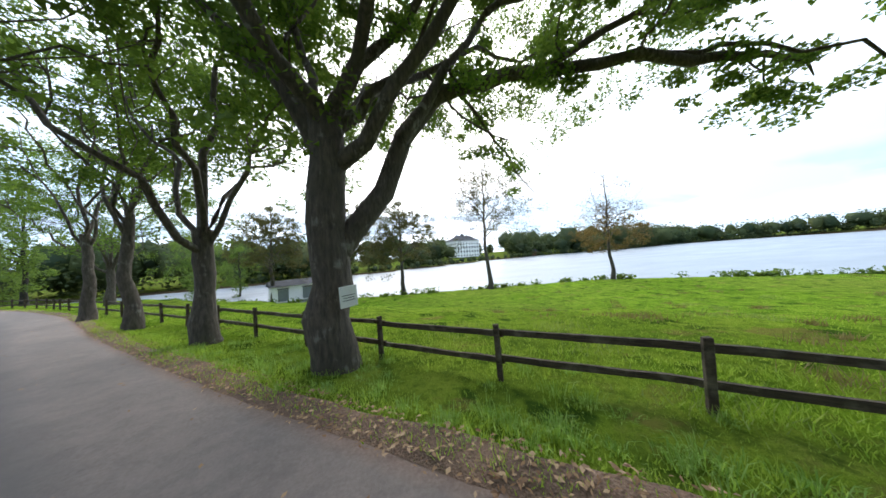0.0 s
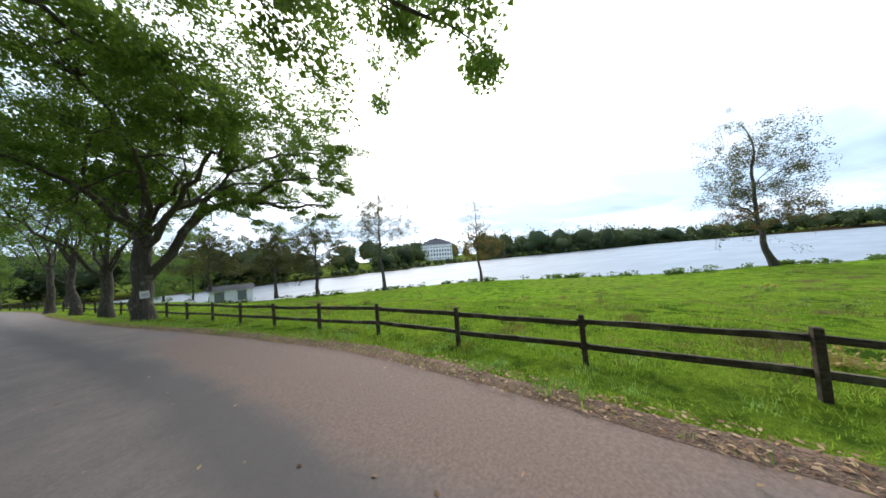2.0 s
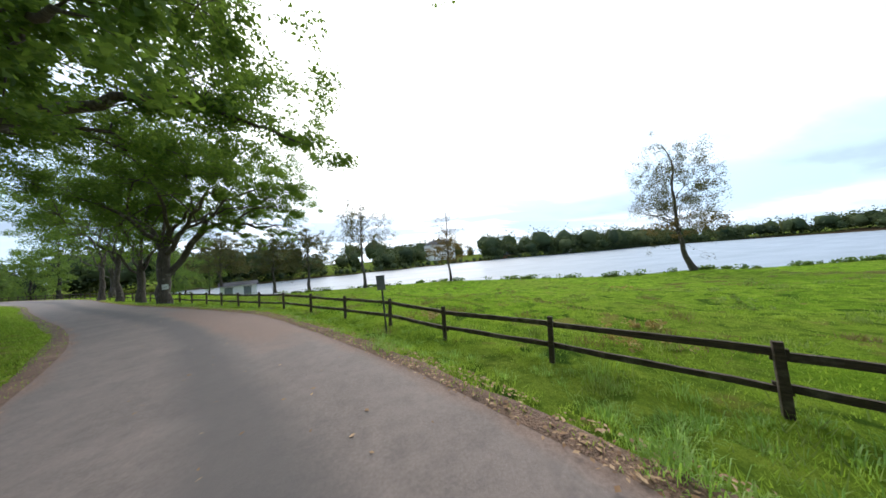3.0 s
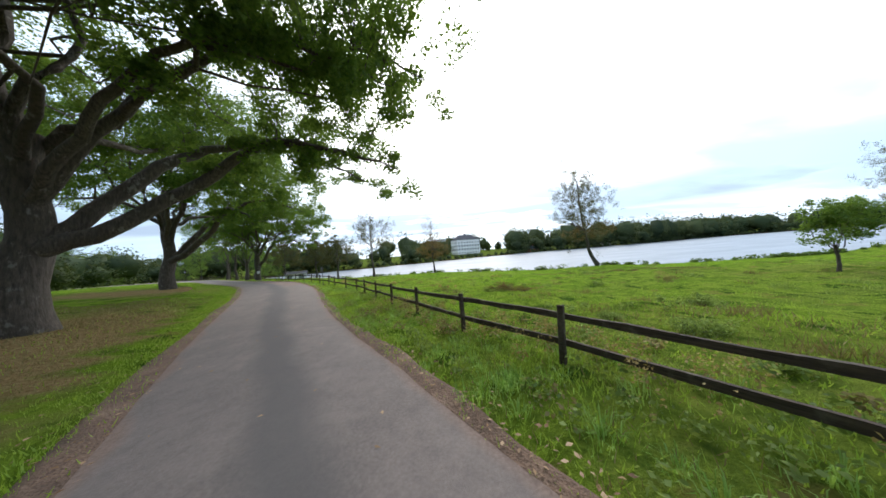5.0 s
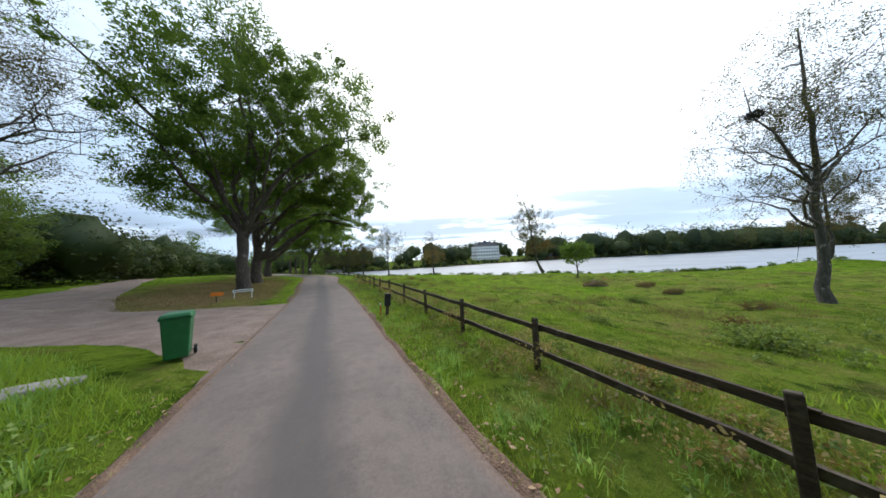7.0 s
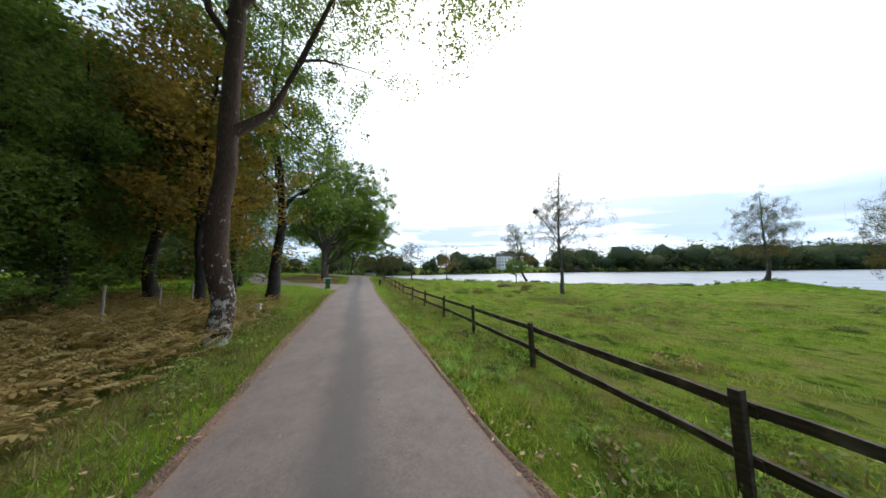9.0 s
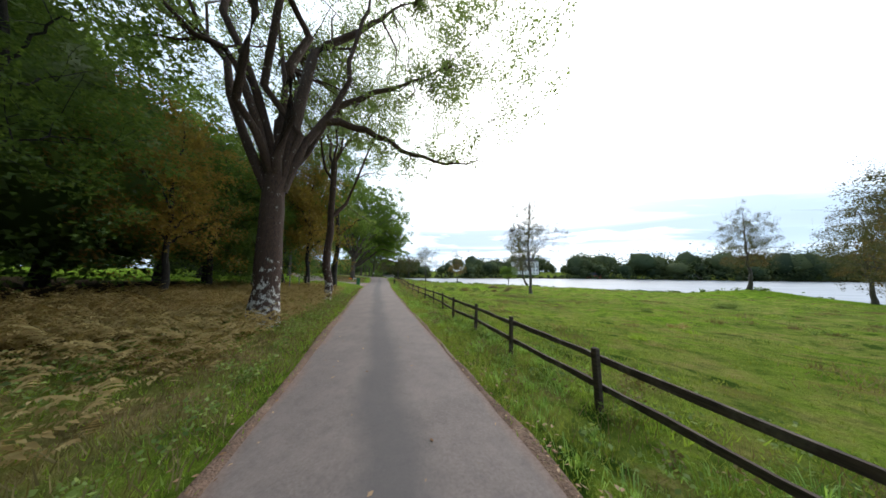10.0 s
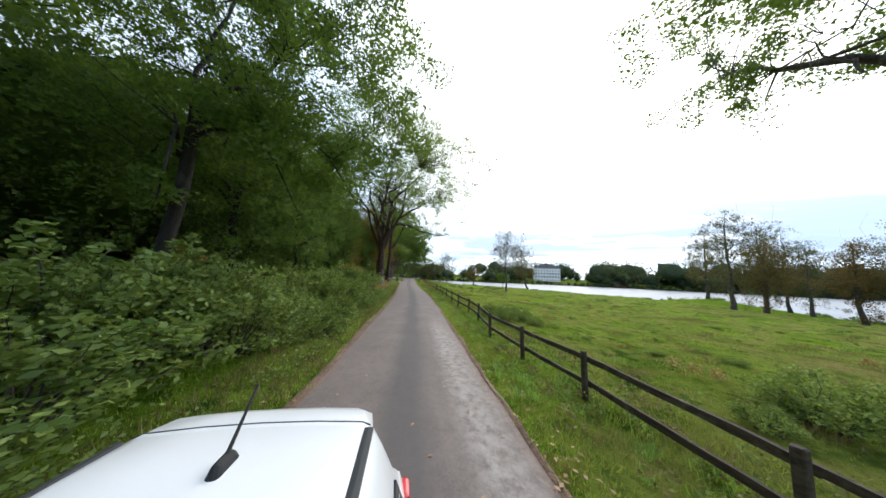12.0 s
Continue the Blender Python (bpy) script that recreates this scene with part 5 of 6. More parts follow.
def manor():
    h = base("manor_house", 58.3, 299.5, hz(58.3, 299.5) - 0.3, 12)
    W, D, H = 24.0, 15.0, 13.4
    part("wall", box(W, D, H, (0, 0, 0)), PLASTER, h)
    part("cornice", box(W + 0.7, D + 0.7, 0.5, (0, 0, H)), PLASTER, h)
    bm = bmesh.new()
    e = [bm.verts.new(v) for v in ((-W / 2 - 0.7, -D / 2 - 0.7, 0), (W / 2 + 0.7, -D / 2 - 0.7, 0), (W / 2 + 0.7, D / 2 + 0.7, 0), (-W / 2 - 0.7, D / 2 + 0.7, 0), (-W / 2 + 5.5, 0, 5.2), (W / 2 - 5.5, 0, 5.2))]
    for f in ((0, 1, 5, 4), (1, 2, 5), (2, 3, 4, 5), (3, 0, 4), (3, 2, 1, 0)):
        bm.faces.new([e[i] for i in f])
    roof = part("roof", bm, SLATE, h, "dark slate hipped roof", m=pose(0, 0, H + 0.5))
    for x in (-5.5, 5.5):
        c = part("chimney", box(1.3, 1.0, 2.2, (x, 0, 4.4), 0.05), PLASTER, roof)
    part("turret", box(2.2, 2.2, 2.0, (0, 0, 4.6), 0.05, 0.8), SLATE, roof)
    pane = box(1.25, 0.12, 1.9, (0, 0, 0), 0.02)
    me = bpy.data.meshes.new("window")
    pane.to_mesh(me)
    pane.free()
    me.materials.append(DARK_GLASS)
    low = bpy.data.meshes.new("window")
    b2 = box(1.1, 0.12, 1.1, (0, 0, 0), 0.02)
    b2.to_mesh(low)
    b2.free()
    low.materials.append(DARK_GLASS)
    for lev, z in enumerate((1.0, 3.9, 7.3, 10.7)):
        for k in range(8):
            o = new("window", low if lev in (0, 3) else me)
            o.parent = h
            o.matrix_local = pose(-W / 2 + 1.7 + k * 2.94, -D / 2 - 0.01, z)
        for sgn in (-1, 1):
            for k in range(5):
                o = new("window", low if lev in (0, 3) else me)
                o.parent = h
                o.matrix_local = pose(sgn * (W / 2 + 0.01), -D / 2 + 1.9 + k * 2.8, z, 0, 0, 90)
    tagged(h, "white plastered four-storey manor house with dark hipped roof", "house")


manor()


def cottage(x, y, rz, s, wall, roof_mat, label):
    h = base("cottage", x, y, hz(x, y) - 0.15, rz)
    part("wall", box(9 * s, 6 * s, 2.8 * s, (0, 0, 0)), wall, h)
    bm = bmesh.new()
    w, d, z0, z1 = 4.9 * s, 3.5 * s, 2.7 * s, 5.2 * s
    e = [bm.verts.new(v) for v in ((-w, -d, z0), (w, -d, z0), (w, d, z0), (-w, d, z0), (-w, 0, z1), (w, 0, z1))]
    for f in ((0, 1, 5, 4), (2, 3, 4, 5), (1, 2, 5), (3, 0, 4), (3, 2, 1, 0)):
        bm.faces.new([e[i] for i in f])
    r = part("roof", bm, roof_mat, h)
    part("chimney", box(0.6 * s, 0.6 * s, 1.2 * s, (1.5 * s, 0, 4.7 * s), 0.03), BRICKRED, r)
    for k in (-2.6, 0, 2.6):
        part("window", box(0.9 * s, 0.1, 1.0 * s, (k * s, -3 * s, 1.1 * s), 0.02), DARK_GLASS, h)
    tagged(h, label, "house")


cottage(-76, 106, 60, 0.9, PLASTER, BRICKRED, "small pale cottage with a red tiled roof below trees")
cottage(118, 281, 10, 1.1, BRICKRED, SLATE, "red house among trees across the lake")
cottage(204, 287, -10, 1.1, PLASTER, SLATE, "pale house among trees on the far shore")

# ---------- signs, bin and other small things ----------


def tree_plate():
    p = base("tree_sign", -25.99, 126.07, 1.31, 29, 0, -3)
    part("board", box(0.36, 0.02, 0.42, (0, 0, -0.21), 0.006), WHITE_PAINT, p)
    for k, (w, z) in enumerate(((0.26, 0.02), (0.22, -0.03), (0.24, -0.08))):
        part("lettering", box(w, 0.006, 0.014, (0, -0.012, z)), INK, p)
    for x in (-0.14, 0.14):
        part("screw", rod(0.008, 0.008, 0.012, 8, (x, -0.012, 0.17)), TIN, p)
    tagged(p, "small white notice board nailed to the oak trunk", "sign")


tree_plate()


def boathouse():
    x, y = -35.2, 160.2
    h = base("boathouse", x, y, -2.75, 24)
    part("wall", box(5.6, 4.0, 2.2, (0, 0, 0)), PLASTER, h)
    bm = bmesh.new()
    e = [bm.verts.new(v) for v in ((-3.1, -2.3, 2.15), (3.1, -2.3, 2.15), (3.1, 2.3, 2.15), (-3.1, 2.3, 2.15), (-3.1, 0, 2.9), (3.1, 0, 2.9))]
    for f in ((0, 1, 5, 4), (2, 3, 4, 5), (1, 2, 5), (3, 0, 4), (3, 2, 1, 0)):
        bm.faces.new([e[i] for i in f])
    part("roof", bm, SLATE, h, "dark low-pitched roof")
    for k in (-1.6, 1.3):
        d = part("door", box(1.2, 0.12, 1.6, (k, -2.0, 0.15), 0.03), TIN, h)
        part("lintel", box(1.4, 0.18, 0.12, (k, -2.0, 1.78), 0.02), RAIL, d)
    tagged(h, "low white boathouse with dark doors by the lake inlet", "shed")


boathouse()


def pole_sign():
    p = base("pole_sign", -9.53, 107.5, float(height(-9.53, 107.5, False)[0]), -34, 0, -3)
    part("pole", rod(0.028, 0.026, 1.75, 10), CAR_STRIP, p)
    part("plate", box(0.30, 0.02, 0.44, (0, -0.03, 1.42), 0.008), TIN, p, "blank grey sheet-metal plate")
    part("rim", box(0.32, 0.012, 0.03, (0, -0.03, 1.855), 0.004), CAR_STRIP, p)
    for z in (1.5, 1.75):
        part("clamp", box(0.09, 0.07, 0.03, (0, 0, z), 0.006), TIN, p)
    tagged(p, "thin dark pole with a grey metal sign plate by the fence", "sign")


pole_sign()


def board_sign():
    x, y = -5.0, 80.45
    p = base("board_sign", x, y, hz(x, y), 40)
    for k in (-0.42, 0.42):
        part("leg", box(0.05, 0.05, 0.62, (k, 0, -0.1), 0.006), WHITE_PAINT, p)
    part("board", box(1.0, 0.03, 0.17, (0, -0.045, 0.40), 0.006), WHITE_PAINT, p)
    part("lettering", box(0.82, 0.006, 0.045, (0, -0.064, 0.465)), INK, p)
    tagged(p, "low white board sign on two short legs", "sign")


board_sign()


def orange_sign():
    x, y = -5.1, 78.8
    p = base("orange_sign", x, y, hz(x, y), 38)
    part("stake", box(0.05, 0.05, 0.5, (0, 0, -0.08), 0.006), RAIL, p)
    part("board", box(0.46, 0.03, 0.20, (0, -0.04, 0.36), 0.006, 1.0), ORANGE, p)
    part("arrow", box(0.10, 0.028, 0.14, (0.26, -0.04, 0.39), 0.004), ORANGE, p)
    tagged(p, "small bright orange marker sign on a wooden stake", "sign")


orange_sign()


def wheelie_bin():
    x, y = 1.3, 71.15
    b = base("wheelie_bin", x, y, 0.06, 40)
    b.scale = (0.86, 0.86, 0.98)
    body = box(0.44, 0.52, 0.92, (0, 0, 0.06), 0.03, 1.24, 2)
    part("body", body, BIN_GREEN, b)
    part("rim", box(0.60, 0.69, 0.05, (0, 0, 0.96), 0.012), BIN_GREEN, b)
    lid = box(0.61, 0.74, 0.08, (0, -0.01, 1.01), 0.03, 0.86, 2)
    lid = part("lid", lid, BIN_GREEN, b, "domed green plastic lid")
    part("handle", box(0.46, 0.05, 0.04, (0, 0.40, 0.99), 0.015), BLACK, b)
    for s in (-1, 1):
        w = part("wheel", rod(0.115, 0.115, 0.06, 20, bevel=0.012), BLACK, b, m=pose(s * 0.27, 0.24, 0.115) @ Matrix.Rotation(radians(90), 4, "Y"))
        part("hub", rod(0.04, 0.035, 0.07, 12), TIN, w)
    part("axle", rod(0.014, 0.014, 0.56, 8), BLACK, b, m=pose(-0.28, 0.24, 0.115) @ Matrix.Rotation(radians(90), 4, "Y"))
    tagged(b, "green plastic wheelie bin with closed lid by the drive", "bin")


wheelie_bin()


def reflector_post():
    x, y = 5.35, 74.7
    p = base("marker_post", x, y, float(height(x, y, False)[0]), 25, 0, 4)
    part("post", box(0.11, 0.09, 0.42, (0, 0, -0.05), 0.01), RAIL, p)
    part("hood", box(0.22, 0.20, 0.46, (0, 0, 0.34), 0.03), BLACK, p, "black plastic box")
    part("cap", box(0.25, 0.23, 0.04, (0, 0, 0.79), 0.012), BLACK, p)
    tagged(p, "short post carrying a black box in the verge grass", "post box")


reflector_post()


def bird_nest():
    r2 = np.random.default_rng(77)
    paths = []
    for _ in range(150):
        a = r2.normal(0, 1, 3)
        a = a / np.linalg.norm(a) * [0.26, 0.26, 0.20]
        d = r2.normal(0, 1, 3) * 0.13
        paths.append((np.array([a - d, a * 1.05, a + d]), np.array([0.012, 0.013, 0.006])))
    V, F = tubes(paths, lambda r: 3)
    o = link_mesh("bird_nest", V, F, SHADED_BARK)
    o.matrix_world = pose(25.9 - 2.45, 76.0, 8.4)
    tagged(o, "dark round twig nest in the birch branches", "nest")


bird_nest()


def red_stake():
    x, y = 5.15, 74.5
    p = base("marker_stake", x, y, float(height(x, y, False)[0]), 10, 3, 0)
    part("stake", box(0.035, 0.035, 0.55, (0, 0, -0.1), 0.005), RED_PAINT, p)
    part("tip", box(0.037, 0.037, 0.06, (0, 0, 0.44), 0.006), WHITE_PAINT, p)
    tagged(p, "thin red marker stake beside the black box", "stake")


RED_PAINT = plain("red_paint", (0.45, 0.03, 0.02), 0.5)
EARTH = plain("bare_brown_earth", (0.105, 0.075, 0.038), 0.95, var=0.4, scale=3.0)
red_stake()


def earth_mound(x, y, r, tall, seed):
    bm = bmesh.new()
    bmesh.ops.create_icosphere(bm, subdivisions=3, radius=1)
    for v in bm.verts:
        n = noise.noise(v.co * 1.7 + Vector((seed, 0, 0))) * 0.3 + noise.noise(v.co * 5 + Vector((0, seed, 0))) * 0.12
        v.co = Vector((v.co.x * r * 1.5 * (1 + n), v.co.y * r * (1 + n), max(-0.1, v.co.z * tall * (1 + 1.5 * n))))
    o = part("earth_mound", bm, EARTH, None, smooth=True)
    o.matrix_world = pose(x, y, hz(x, y) - 0.06, 0, 0, 20 * seed)
    tagged(o, "low overgrown mound of bare brown earth in the pasture", "mound", "mounds in the pasture")
    r2 = np.random.default_rng(seed)
    n = 900
    a, q = r2.uniform(0, 2 * np.pi, n), r2.uniform(0, 1, n) ** 0.5
    gx_, gy_ = x + np.cos(a) * q * r * 1.5, y + np.sin(a) * q * r
    V, F = blades(r2, gx_, gy_, 0.22, 0.014, 0.9)
    V[:, 2] += np.repeat(tall * 0.75 * np.sqrt(np.maximum(0, 1 - q * q)), 3)
    tagged(link_mesh("mound_grass", V, F, DRY_BLADE), "brown grass growing over the earth mound", "grass", kind="stuff")


def small_box():
    x, y = 7.35, 57.7
    p = base("utility_marker", x, y, hz(x, y), 20)
    part("stake", box(0.06, 0.05, 0.4, (0, 0, -0.1), 0.008), TIN, p)
    part("cap", box(0.17, 0.12, 0.22, (0, 0, 0.28), 0.015), WHITE_PAINT, p)
    tagged(p, "small pale utility marker in the rough grass", "marker")


small_box()


def slab():
    bm = bmesh.new()
    bmesh.ops.create_icosphere(bm, subdivisions=3, radius=1)
    for v in bm.verts:
        n = noise.noise(v.co * 2.3) * 0.16
        v.co = Vector((v.co.x * (0.62 + n), v.co.y * (0.34 + n), max(-0.04, v.co.z * 0.16) + n * 0.15))
    o = part("flat_stone", bm, STONE, None, smooth=True)
    o.matrix_world = pose(0.6, 69.6, hz(0.6, 69.6) + 0.02, 0, 0, 40) @ Matrix.Diagonal((0.85, 0.75, 0.8, 1))
    tagged(o, "flat pale stone lying in the grass", "stone")


slab()


def stake(x, y, h):
    p = base("wooden_stake", x, y, hz(x, y), 30 * h)
    part("shaft", rod(0.035, 0.03, h, 8, (0, 0, -0.1)), BIRCH_OLD, p)
    tagged(p, "thin pale stake standing among bracken", "stake", "stakes in the bracken")


BIRCH_OLD = plain("grey_stake_wood", (0.20, 0.18, 0.15), 0.9, var=0.25, scale=12)
for x, y, h in ((5.0, 53.0, 1.4), (6.9, 54.0, 1.3), (6.3, 55.4, 1.2), (6.05, 56.4, 1.2), (7.6, 51.6, 1.3)):
    stake(x, y, h)

# ---------- the white car on the lane ----------


def loft(sections):
    """A closed skin over cross-sections; each is x and a list of (half width, height) from the bottom to the top middle."""
    bm = bmesh.new()
    rings = []
    for x, prof in sections:
        right = [bm.verts.new((x, -w, z)) for w, z in prof]
        left = [bm.verts.new((x, w, z)) for w, z in reversed(prof) if w > 1e-4]
        rings.append(right + left)
    n = len(rings[0])
    for a, b in zip(rings, rings[1:]):
        for i in range(n):
            bm.faces.new([a[i], a[(i + 1) % n], b[(i + 1) % n], b[i]])
    bm.faces.new(rings[0])
    bm.faces.new(rings[-1])
    return bm


def car():
    ax = math.degrees(math.atan2(0.89, -0.46))
    c = base("white_car", 28.305 + 0.46 * 0.128 - 0.89 * 0.62, 23.82 - 0.89 * 0.128 - 0.46 * 0.62, 0.05, ax)
    c.scale = (0.85, 0.85, 0.917)
    # +x points to the tail, tail end at x = 2.1, nose at x = -2.1

    def low(w, b, t):
        return [(w * 0.86, b), (w * 0.97, b + 0.10), (w, b + 0.32), (w * 0.985, t - 0.12), (w * 0.93, t - 0.02), (w * 0.6, t), (0.0, t + 0.015)]
    bm = loft([(-2.10, low(0.60, 0.30, 0.66)), (-2.0, low(0.74, 0.24, 0.72)), (-1.6, low(0.85, 0.2, 0.86)), (-0.9, low(0.87, 0.19, 0.97)), (0.6, low(0.875, 0.19, 0.99)), (1.5, low(0.87, 0.22, 1.0)), (2.0, low(0.82, 0.28, 0.96)),
               (2.12, low(0.72, 0.36, 0.86))])
    body = part("body", bm, CAR_WHITE, c, "glossy white car body", smooth=True)

    def top(w0, w1, z0, z1):
        return [(w0, z0), (w0 * 0.98, z0 + (z1 - z0) * 0.35), (w1 + 0.06, z1 - 0.11), (w1 + 0.01, z1 - 0.035), (w1 * 0.86, z1 - 0.005), (w1 * 0.45, z1 + 0.008), (0.0, z1 + 0.012)]
    bm = loft([(-1.05, top(0.78, 0.62, 0.93, 0.98)), (-0.42, top(0.80, 0.60, 0.94, 1.40)), (-0.1, top(0.80, 0.60, 0.95, 1.475)), (0.7, top(0.80, 0.605, 0.95, 1.51)), (1.3, top(0.79, 0.60, 0.95, 1.502)), (1.56, top(0.78, 0.59, 0.95, 1.492)), (1.64, top(0.78, 0.58, 0.95, 1.465)),
               (1.92, top(0.76, 0.56, 0.94, 1.13)), (2.02, top(0.72, 0.52, 0.93, 1.0))])
    part("cabin", bm, CAR_WHITE, c, smooth=True)
    bm = loft([(1.46, [(0.50, 1.38), (0.52, 1.41), (0.48, 1.44), (0.27, 1.45), (0.0, 1.455)]), (1.54, [(0.57, 1.43), (0.59, 1.452), (0.53, 1.480), (0.27, 1.495), (0.0, 1.499)]), (1.60, [(0.57, 1.43), (0.59, 1.455), (0.53, 1.482), (0.27, 1.497), (0.0, 1.502)]), (1.76, [(0.55, 1.42), (0.565, 1.44), (0.51, 1.462), (0.26, 1.476), (0.0, 1.480)]), (1.84, [(0.49, 1.41), (0.50, 1.42), (0.46, 1.434), (0.24, 1.446), (0.0, 1.449)])])
    part("spoiler", bm, CAR_WHITE, c, smooth=True)
    for s in (-1, 1):
        g = 0.024 if s < 0 else 0.012
        bm = loft([(-0.35, [(g, 1.435), (g, 1.448), (0.0, 1.45)]), (0.6, [(g, 1.49), (g, 1.504), (0.0, 1.506)]), (1.55, [(g, 1.465), (g, 1.486), (0.0, 1.488)])])
        part("roof_strip", bm, CAR_STRIP, c, m=pose(0, s * 0.575, -0.002))
        part("tail_lamp", box(0.20, 0.16, 0.34, (1.95, s * 0.775, 0.55), 0.03, 0.85, 2), CAR_RED, c)
        part("head_lamp", box(0.34, 0.16, 0.15, (-1.83, s * 0.66, 0.62), 0.04, 0.8, 2), CHROME, c)
        part("mirror", box(0.12, 0.18, 0.13, (-0.72, s * 0.96, 0.93), 0.04, 0.9, 2), CAR_WHITE, c)
        for x0, x1 in ((-0.62, 0.32), (0.40, 1.22), (1.30, 1.56)):
            bm = bmesh.new()
            q = [bm.verts.new(v) for v in ((x0 - (0.2 if x0 < -0.5 else 0), s * 0.802, 1.0), (x1 + (0.12 if x1 > 1.5 else 0), s * 0.802, 1.0), (x1, s * 0.741, 1.22), (x0 + (0.22 if x0 < -0.5 else 0), s * 0.741, 1.22))]
            bm.faces.new(q)
            ext = bmesh.ops.extrude_face_region(bm, geom=bm.faces[:])
            bmesh.ops.translate(bm, verts=[g for g in ext["geom"] if isinstance(g, bmesh.types.BMVert)], vec=(0, -s * 0.03, 0))
            part("side_window", bm, DARK_GLASS, c)
        for x in (-1.32, 1.28):
            w = part("wheel", rod(0.315, 0.315, 0.21, 32, (0, 0, -0.105), 0.03), BLACK, c, m=pose(x, s * 0.80, 0.30) @ Matrix.Rotation(radians(90), 4, "X"))
            part("rim", rod(0.21, 0.19, 0.225, 20, (0, 0, -0.1125)), CHROME, w)
    part("rear_window", box(0.03, 1.02, 0.34, (0, 0, 0), 0.01), DARK_GLASS, c, m=pose(1.80, 0, 1.08, 0, -26, 0))
    part("windscreen", box(0.03, 1.15, 0.52, (0, 0, 0), 0.01), DARK_GLASS, c, m=pose(-0.90, 0, 0.99, 0, 52, 0))
    bm = loft([(1.600, [(0.575, 1.45), (0.575, 1.468), (0.53, 1.4845), (0.27, 1.4995), (0.0, 1.5045)]), (1.607, [(0.575, 1.45), (0.575, 1.468), (0.53, 1.4845), (0.27, 1.4995), (0.0, 1.5045)])])
    part("seam", bm, CAR_STRIP, c)
    part("bumper", box(0.18, 1.5, 0.28, (2.06, 0, 0.30), 0.06, 0.95, 2), CAR_WHITE, c)
    ant = part("aerial_foot", box(0.15, 0.06, 0.055, (0, 0, 0), 0.018, 0.6, 2), BLACK, c, m=pose(1.30, -0.03, 1.50))
    part("mast", rod(0.009, 0.005, 0.27, 8), BLACK, ant, m=pose(0.0, 0, 0.03, 0, 40, 0))
    tagged(c, "white hatchback with a roof aerial standing on the lane", "car")


car()

# ---------- bank reeds, tufts, fern, leaf litter, grass ----------


def blades(rng, x, y, tall, wide, lean=0.5):
    """Slanting grass blades, one long triangle each."""
    n = len(x)
    z = height(x, y, False) - 0.02
    az, h = rng.uniform(0, 2 * np.pi, n), tall * rng.uniform(0.45, 1.25, n)
    p = np.stack([x, y, z], 1)
    side = np.stack([np.cos(az), np.sin(az), 0 * az], 1) * (wide * rng.uniform(0.6, 1.3, n))[:, None]
    la = rng.uniform(0, 2 * np.pi, n)
    out = np.stack([np.cos(la), np.sin(la), 0 * la], 1) * (h * lean * rng.uniform(0.1, 1, n))[:, None]
    up = np.stack([0 * h, 0 * h, h], 1)
    V = np.stack([p - side, p + side, p + up * 0.95 + out], 1)
    return V.reshape(-1, 3), np.arange(3 * n).reshape(n, 3)


def beside(rng, n, y0, y1, lo, hi, side, power=1.0):
    """Random plan points lo to hi metres off the lane's edge, thicker near lo."""
    ok = np.nonzero((ROAD[:, 1] > y0) & (ROAD[:, 1] < y1) & (np.abs(ROAD[:, 0]) < 60))[0]
    i = rng.choice(ok, n)
    t = rng.uniform(-0.3, 0.3, n)
    lat = side * (ROAD[i, 2] / 2 + lo + (hi - lo) * rng.uniform(0, 1, n) ** power)
    return ROAD[i, 0] + ROAD_DIR[i, 0] * t - ROAD_DIR[i, 1] * lat, ROAD[i, 1] + ROAD_DIR[i, 1] * t + ROAD_DIR[i, 0] * lat


rng = np.random.default_rng(23)
x, y = beside(rng, 210000, 16, 150, 0.0, 3.4, 1, 1.1)
patch = np.sin(x * 0.9) * np.cos(y * 0.7) + np.sin(x * 0.31 + y * 0.43)
keep = rng.uniform(-1.6, 1.6, len(x)) < patch + 0.9
lush = 1 + 0.55 * np.sin(x * 1.3 + np.sin(y)) * np.cos(y * 1.1)
fresh = y + 6 * np.sin(x * 0.5) > 66
V, F = blades(rng, x[keep & fresh], y[keep & fresh], (0.10 * lush)[keep & fresh], 0.009, 0.95)
tagged(link_mesh("verge_grass", V, F, BLADE), "lush uneven green grass on the verge below the fence", "grass", kind="stuff")
V, F = blades(rng, x[keep & ~fresh], y[keep & ~fresh], (0.11 * lush)[keep & ~fresh], 0.0085, 0.95)
tagged(link_mesh("verge_grass", V, F, DULL_BLADE), "dull olive grass on the verge below the fence", "grass", kind="stuff")
x, y = beside(rng, 110000, 16, 150, 0.2, 3.4, -1, 1.3)
bald = (y > 80) & (y < 104) & (across(x, y)[0] < -3.1) & (np.random.default_rng(24).uniform(0, 1, len(x)) > 0.2)
keep = (off_drive(x, y) > 0.15) & (x < 60) & ~bald
V, F = blades(rng, x[keep], y[keep], 0.10, 0.010, 0.7)
tagged(link_mesh("verge_grass", V, F, BLADE), "short green grass on the verge below the trees", "grass", kind="stuff")
x, y = beside(rng, 120000, 14, 135, 3.4, 24.0, 1, 1.7)
fresh = y + 6 * np.sin(x * 0.5) > 74
V, F = blades(rng, x[fresh], y[fresh], 0.085, 0.016, 0.9)
tagged(link_mesh("pasture_grass", V, F, BLADE), "cropped fresh green pasture grass", "grass", kind="stuff")
V, F = blades(rng, x[~fresh], y[~fresh], 0.085, 0.015, 0.9)
tagged(link_mesh("pasture_grass", V, F, DULL_BLADE), "cropped olive-green pasture grass", "grass", kind="stuff")
x, y = beside(rng, 24000, 14, 98, 0.05, 3.2, 1, 0.9)
